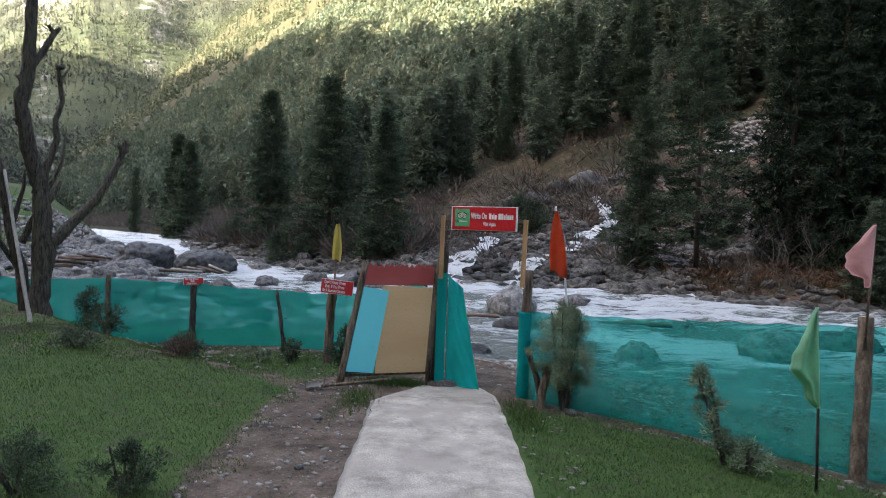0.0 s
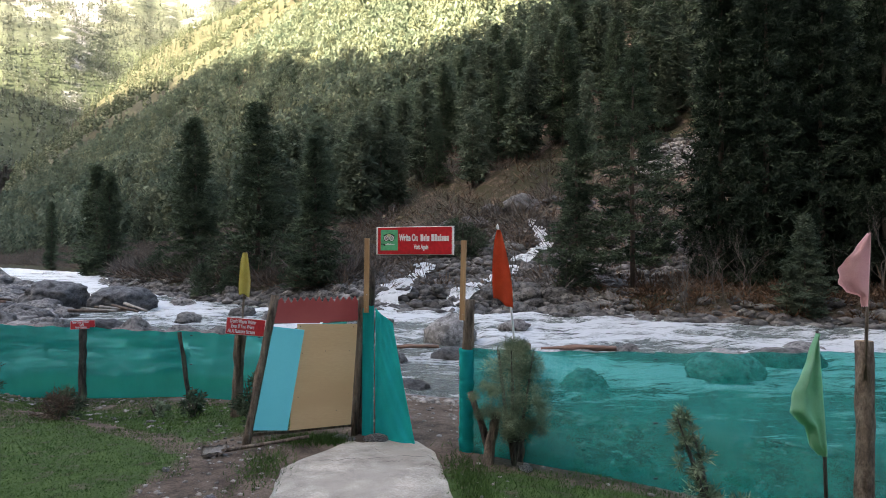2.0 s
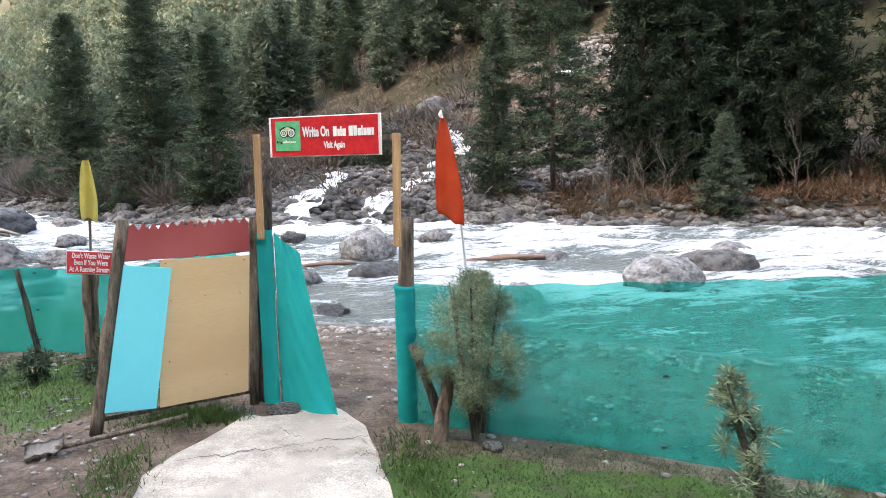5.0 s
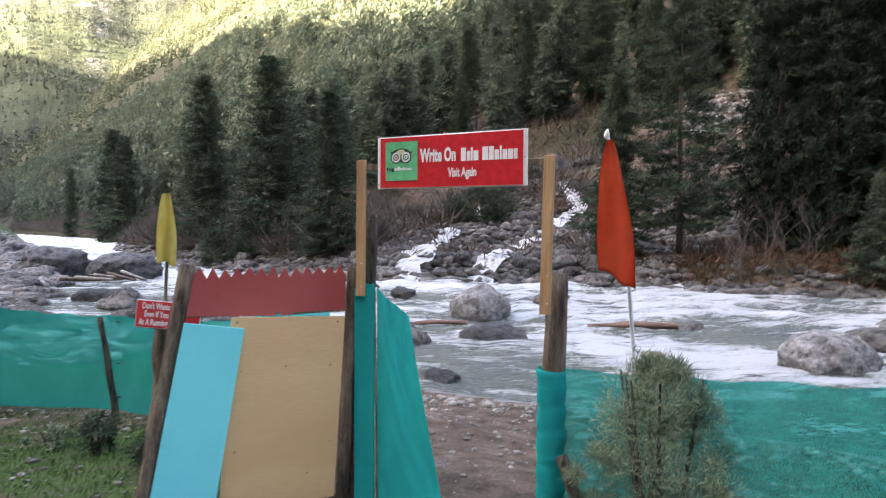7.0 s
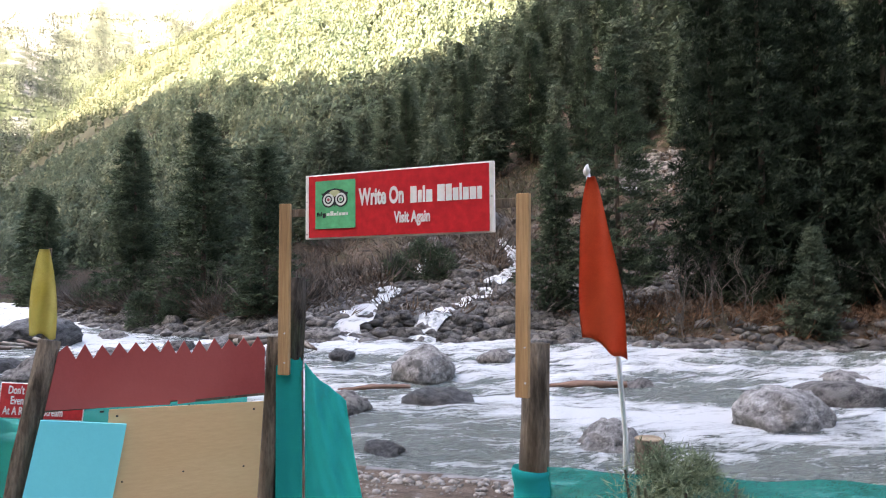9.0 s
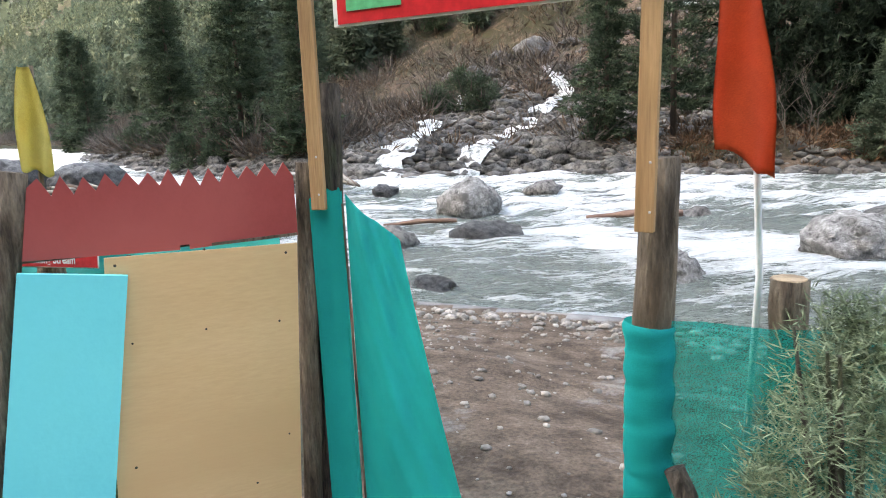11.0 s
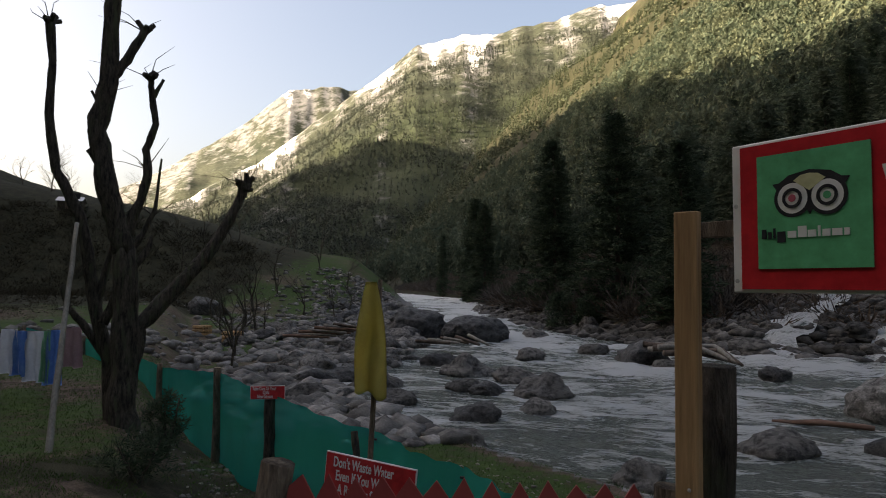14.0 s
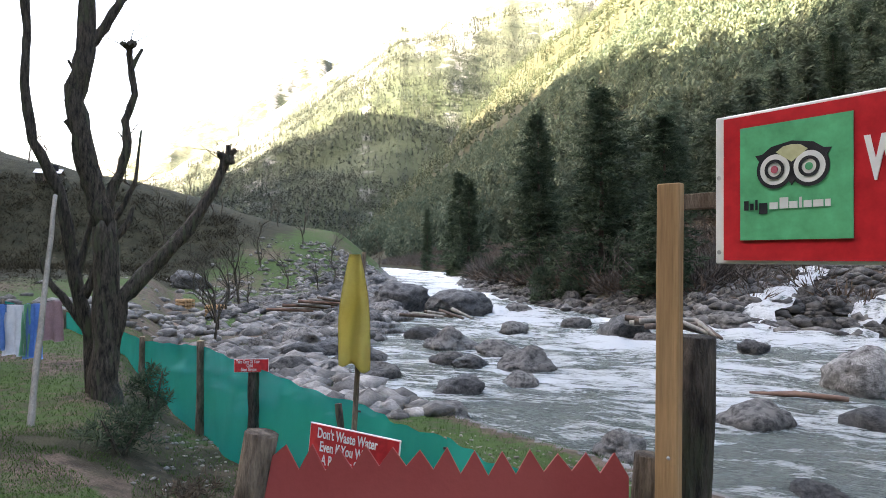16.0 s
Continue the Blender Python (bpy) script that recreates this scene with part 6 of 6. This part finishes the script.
def ridge():
    """The valley's other side, behind the walker: it keeps the low sun off the valley floor."""
    line = [(420, -420, 330), (120, -330, 300), (-80, -170, 230), (-229, 21, 172), (-372, 97, 255), (-538, 186, 341), (-800, 262, 470), (-1072, 337, 600), (-1500, 470, 700)]
    pts = []
    for (a, b) in zip(line, line[1:]):
        for k in range(30):
            u = k / 30
            p = [a[i] + (b[i] - a[i]) * u for i in range(3)]
            i = len(pts)
            pts.append((p[0], p[1], p[2] + 5 * math.sin(i * 0.5) + 3.5 * math.sin(i * 1.7 + 1) + (6 if i % 3 == 0 else 0)))
    verts = []
    for x, y, z in pts:
        verts += [(x * 0.93, y * 0.93 - 3, z * 0.45 - 10), (x, y, z), (x * 1.15 - 40, y * 1.15 - 60, -30)]
    me = mesh_from("mountain_ridge", verts, grid_faces(len(pts), 3), M["mountain"])
    paint(me, "soil", np.tile(np.array([0.6, 0.2, 0.0]), (len(verts), 1)))
    tagged(new("mountain_ridge", me), "steep wooded ridge on the near side of the valley", "mountain", kind="structure")


ridge()


# ---- bare trees and scrub ----
def bare_mesh(seed, h, mtl="twigs", girth=0.008):
    rnd = random.Random(seed)
    bm = bmesh.new()

    def grow(p, d, L, r, level):
        q = p + d * L * 0.5 + Vector((rnd.gauss(0, .06), rnd.gauss(0, .06), 0)) * L
        e = q + (d + Vector((rnd.gauss(0, .2), rnd.gauss(0, .2), 0.1))).normalized() * L * 0.5
        tube(bm, [p, q, e], [r, r * 0.8, r * 0.55], 6 if level < 2 else 3, 0.06, level, False)
        if level < 4:
            for k in range(3 if level else 4):
                v = (d + Vector((rnd.gauss(0, .75), rnd.gauss(0, .75), rnd.uniform(0, .5)))).normalized()
                grow(e if k < 2 else q, v, L * rnd.uniform(0.5, 0.75), r * 0.5, level + 1)
    grow(Vector((0, 0, -0.1)), Vector((0, 0, 1)), h * 0.36, h * girth, 0)
    return to_mesh("branches", bm, M[mtl])


BARE = [bare_mesh(k, 5.0) for k in range(4)] + [bare_mesh(k + 9, 5.0, "wood_dark", 0.013) for k in range(4)]


def bare_tree(x, y, h, k, label, turn, group):
    ob = new("bare_tree", BARE[k % 4 + (4 if group == "bare trees in the field" else 0)])
    ob.matrix_world = pose(x, y, ground_z(x, y), 0, 0, turn) @ Matrix.Scale(h / 5, 4)
    tagged(ob, label, "tree", group)


rnd = random.Random(29)
for k, (x, y, h) in enumerate(((-14.1, 22.8, 3.4), (-15.5, 24.5, 3.0), (-25, 36, 4.5), (-22, 34, 3.2), (-30, 48, 5), (-34, 60, 5.5), (-28, 55, 4), (-38, 55, 6), (-33, 42, 5), (-44, 70, 6), (-50, 90, 6), (-40, 80, 5), (-58, 110, 7), (-60, 85, 6), (-52, 66, 6), (-46, 52, 6),
                               (-62, 62, 6), (-72, 58, 7), (-80, 66, 7), (-90, 80, 7), (-95, 70, 8), (-105, 82, 8), (-70, 80, 7), (-110, 75, 8), (-85, 54, 7), (-120, 95, 8))):
    bare_tree(x, y, h, k, "leafless young tree standing in the field", rnd.random() * 360, "bare trees in the field")
for k, (x, y, h) in enumerate(((-21.7, 33.0, 5.5), (-19.5, 29.6, 3.6), (-52.1, 60.8, 5.0), (-53.9, 58.9, 4.5), (-26.5, 46.8, 4.2), (-27.7, 50.8, 4.0), (-37.1, 54.0, 4.2), (-40.1, 64.2, 4.6), (-17.2, 26.3, 3.8), (-48.0, 70.8, 5.0), (-24.3, 33.4, 3.0), (-50.5, 63.0, 5.5))):
    bare_tree(x, y, h, k + 1, "tall leafless tree on the rise above the field", k * 83, "bare trees in the field")
for k in range(70):
    s = rnd.uniform(-5, 125)
    q = np.interp(s, FAR_S, FAR_Q) + abs(rnd.gauss(4, 5)) + 1.5
    if 14 < s < 34 and q - np.interp(s, FAR_S, FAR_Q) < 14:
        q += 16
    bare_tree(NX * q - NY * s, NY * q + NX * s, rnd.uniform(2.5, 5.5), k, "leafless grey tree on the far bank", rnd.random() * 360, "bare trees on the far bank")
bare_tree(13.6, 30.4, 4.6, 1, "pale leafless tree at the far waterline", 30, "bare trees on the far bank")
bare_tree(15.0, 30.2, 4.2, 2, "pale leafless tree at the far waterline", 130, "bare trees on the far bank")


def scrub_stuff(wid, x, y, size0, size1, m, seed, mtl, label):
    """Leafless scrub: bundles of thin twiggy slips."""
    r = np.random.RandomState(seed)
    k = len(x)
    size = r.uniform(size0, size1, k)[:, None, None]
    d = r.normal(0, 1, (k, m, 3))
    d[..., 2] = np.abs(d[..., 2]) + 0.2
    d /= np.linalg.norm(d, axis=2)[..., None]
    p = d * r.rand(k, m, 1) ** 0.5 * size * np.array([1.1, 1.1, 0.8])
    t = p + d * 0.5 * size + r.normal(0, 0.1, (k, m, 3)) * size
    w = r.normal(0, 1, (k, m, 3)) * wid * size
    o = np.stack([x, y, height(x, y)], -1)[:, None, None, :]
    v = np.stack([p - w, p + w, t], 2) + o
    tagged(new("scrub", mesh_from("scrub", v.reshape(-1, 3), np.arange(k * m * 3).reshape(-1, 3), M[mtl], False)), label, "scrub", kind="stuff")


def scrub_sites(n, s0, s1, spread, seed):
    r = np.random.RandomState(seed)
    s = r.uniform(s0, s1, n)
    g = 1.5 + np.abs(r.normal(0, spread, n))
    q = np.interp(s, FAR_S, FAR_Q) + g
    keep = ~((s > 10) & (s < 34) & (g < 15) & (r.rand(n) < 0.8))
    return (NX * q - NY * s)[keep], (NY * q + NX * s)[keep]


scrub_stuff(0.024, *scrub_sites(2200, -12, 90, 9, 55), 0.35, 1.1, 40, 55, "scrub", "brown leafless scrub covering the far bank")
scrub_stuff(0.024, *scrub_sites(4500, -20, 200, 38, 56), 0.5, 1.5, 26, 56, "scrub", "brown leafless scrub on the mountain slope")
scrub_stuff(0.014, *scrub_sites(1500, 20, 200, 14, 57), 0.8, 2.2, 80, 57, "twigs", "grey leafless thicket along the far bank")
rs = np.random.RandomState(57)
es, eg = rs.uniform(-14, 21, 1100), 0.6 + np.abs(rs.normal(0, 5, 1100))
eq = np.interp(es, FAR_S, FAR_Q) + eg
scrub_stuff(0.03, NX * eq - NY * es, NY * eq + NX * es, 0.2, 0.75, 36, 59, "scrub_rust", "rust-brown low scrub on the far bank")
rs = np.random.RandomState(58)
ls, la = rs.uniform(30, 82, 4800), 15 + 50 * rs.rand(4800) ** 0.9
lq = np.interp(ls, NEAR_S, NEAR_Q) - la
scrub_stuff(0.024, NX * lq - NY * ls, NY * lq + NX * ls, 0.15, 0.8, 30, 58, "scrub_dark", "low dry scrub dotted over the field and hill")



# ---- driftwood, huts up the valley ----
def driftwood(points, radii, seed, label, mtl="pole_grey"):
    d = thing("driftwood_log", 0, 0, 0, label, "log", "driftwood on the river")
    d.matrix_world = Matrix()
    part("stem", log(points, radii, seed, 9, 0.15, 5), M[mtl], d, smooth_faces=True)


driftwood([(0.3, 22.1, -0.88), (1.1, 21.95, -0.80), (2.0, 21.8, -0.80)], (0.04, 0.06, 0.05), 1, "stripped red-brown log caught in the rapids", "log_red")
driftwood([(4.9, 21.2, -0.82), (5.9, 21.0, -0.76), (7.0, 20.8, -0.78)], (0.05, 0.09, 0.08), 2, "stripped red-brown log caught in the rapids", "log_red")
for k in range(7):
    a = k * 0.5
    driftwood([(-3.9 + 0.2 * k, 31.6 - 0.3 * k, -0.35 + 0.08 * (k % 3)), (-2.5 + 0.25 * k, 31.2 - 0.2 * (k % 4), -0.3 + 0.12 * (k % 2)), (-1.0 + 0.1 * k, 30.7 - 0.25 * k, -0.55)], (0.10, 0.09, 0.05), 10 + k, "bleached driftwood jammed on a rock", "pole_grey" if k % 2 else "bark_far")
for k in range(9):
    driftwood([(-17.2 + 0.25 * k, 29.2 + 0.3 * (k % 3), -0.25 + 0.06 * k), (-15.4 + 0.2 * k, 29.8 + 0.2 * (k % 4), -0.3 + 0.05 * k)], (0.06, 0.045), 30 + k, "broken timber stranded on the stones", ("log_red", "pole_grey", "bark_far")[k % 3])
for k in range(6):
    driftwood([(-12.4 + 0.4 * k, 31.5 + 0.3 * (k % 3), -0.45 + 0.05 * k), (-10.7 + 0.3 * k, 31.0 + 0.2 * (k % 4), -0.45)], (0.07, 0.05), 50 + k, "rust-brown timber stranded on the stones", ("bark_far", "pole_grey")[k % 2])


def woodpile(x, y):
    w = thing("woodpile", x, y, ground_z(x, y), "small stack of cut firewood in the field", "woodpile")
    for k in range(12):
        bm = bmesh.new()
        tube(bm, [(-0.3, (k % 4) * 0.17, 0.1 + 0.17 * (k // 4)), (0.3, (k % 4) * 0.17, 0.1 + 0.17 * (k // 4))], [0.085, 0.08], 7, 0.12, k)
        part("billet", bm, M["wood_cut"], w, smooth_faces=False)


woodpile(-24.0, 31.6)
woodpile(-20.0, 29.2)


def hut(x, y, w, d, h, turn, label):
    o = thing("hut", x, y, ground_z(x, y), label, "house")
    o.matrix_world = pose(x, y, ground_z(x, y), 0, 0, turn)
    bm = bmesh.new()
    box(bm, (w, d, h + 1), pose(0, 0, h / 2 - 0.5), 0.02)
    wall = part("wall", bm, M["wood_dark"], o, "dark timber wall")
    for k in (-1, 1):
        bm = bmesh.new()
        box(bm, (w * 1.15, d * 0.68, 0.08), pose(0, k * d * 0.29, h + d * 0.13, -k * 26, 0, 0), 0.01)
        part("roof", bm, M["tin"], o, "pale sheet-metal roof")
    bm = bmesh.new()
    box(bm, (0.8, 0.06, 1.7), pose(0, -d / 2 - 0.03, 0.85), 0.01)
    part("door", bm, M["wood_old"], o)
    bm = bmesh.new()
    box(bm, (0.7, 0.06, 0.6), pose(w * 0.3, -d / 2 - 0.03, 1.3), 0.01)
    part("window", bm, M["black"], o)


hut(-64, 54.6, 2.2, 1.7, 0.8, 40, "small hut with a pale roof under the hill")

# green shrubs and pale bare bushes by the cascades
for k, (x, y, h, w) in enumerate(((5.2, 45.6, 2.6, 2.6), (6.3, 45.0, 2.0, 2.4), (3.9, 46.5, 1.6, 2.0), (-10.5, 46.2, 2.2, 2.4), (-4.2, 41.5, 1.6, 2.2), (-17.5, 60.5, 2.2, 2.6), (-8.5, 45.5, 1.5, 2.2))):
    shrub(x, y, h, w, 300 + k, "dark green bush among the rocks of the far bank", 34, 60, 0.30, 0.022, mtl="needles", name="bush", stems=4)


# the pale thicket at the far waterline, the snow left on the slip, the dark crag over the cascades
rb = np.random.RandomState(66)
for k in range(7):
    bare_tree(13.2 + 0.55 * k + rb.normal(0, 0.2), 31.2 - 0.15 * k + rb.normal(0, 0.4), 3.4 + 1.2 * rb.rand(), k, "pale leafless tree at the far waterline", k * 70, "bare trees on the far bank")
boulder(12.4, 57.0, ground_z(12.4, 57.0) + 0.3, 1.5, 2, "dark crag above the cascades", 30, 1.3, group="boulders on the far bank")
for bx, by, br in ((10.0, 58.0, 0.9), (8.0, 56.0, 1), (14.5, 55.5, 0.8), (6.0, 57.0, 0.7), (3.0, 52.0, 1), (1.0, 50.0, 0.7)):
    boulder(bx, by, ground_z(bx, by) + 0.15, br, int(bx), "dark boulder on the scree", bx * 40, 1.3, group="boulders on the far bank")
drift = new("snow_patch", boulder_mesh("snow_patch", 40, M["white"], 0.16, 3, 0.3))
drift.matrix_world = pose(22.6, 54.9, ground_z(22.6, 54.9) + 0.1, 0, 0, 15) @ Matrix.Diagonal((1.5, 0.5, 1.0, 1))
tagged(drift, "thin patch of old snow on the rubble", "snow")
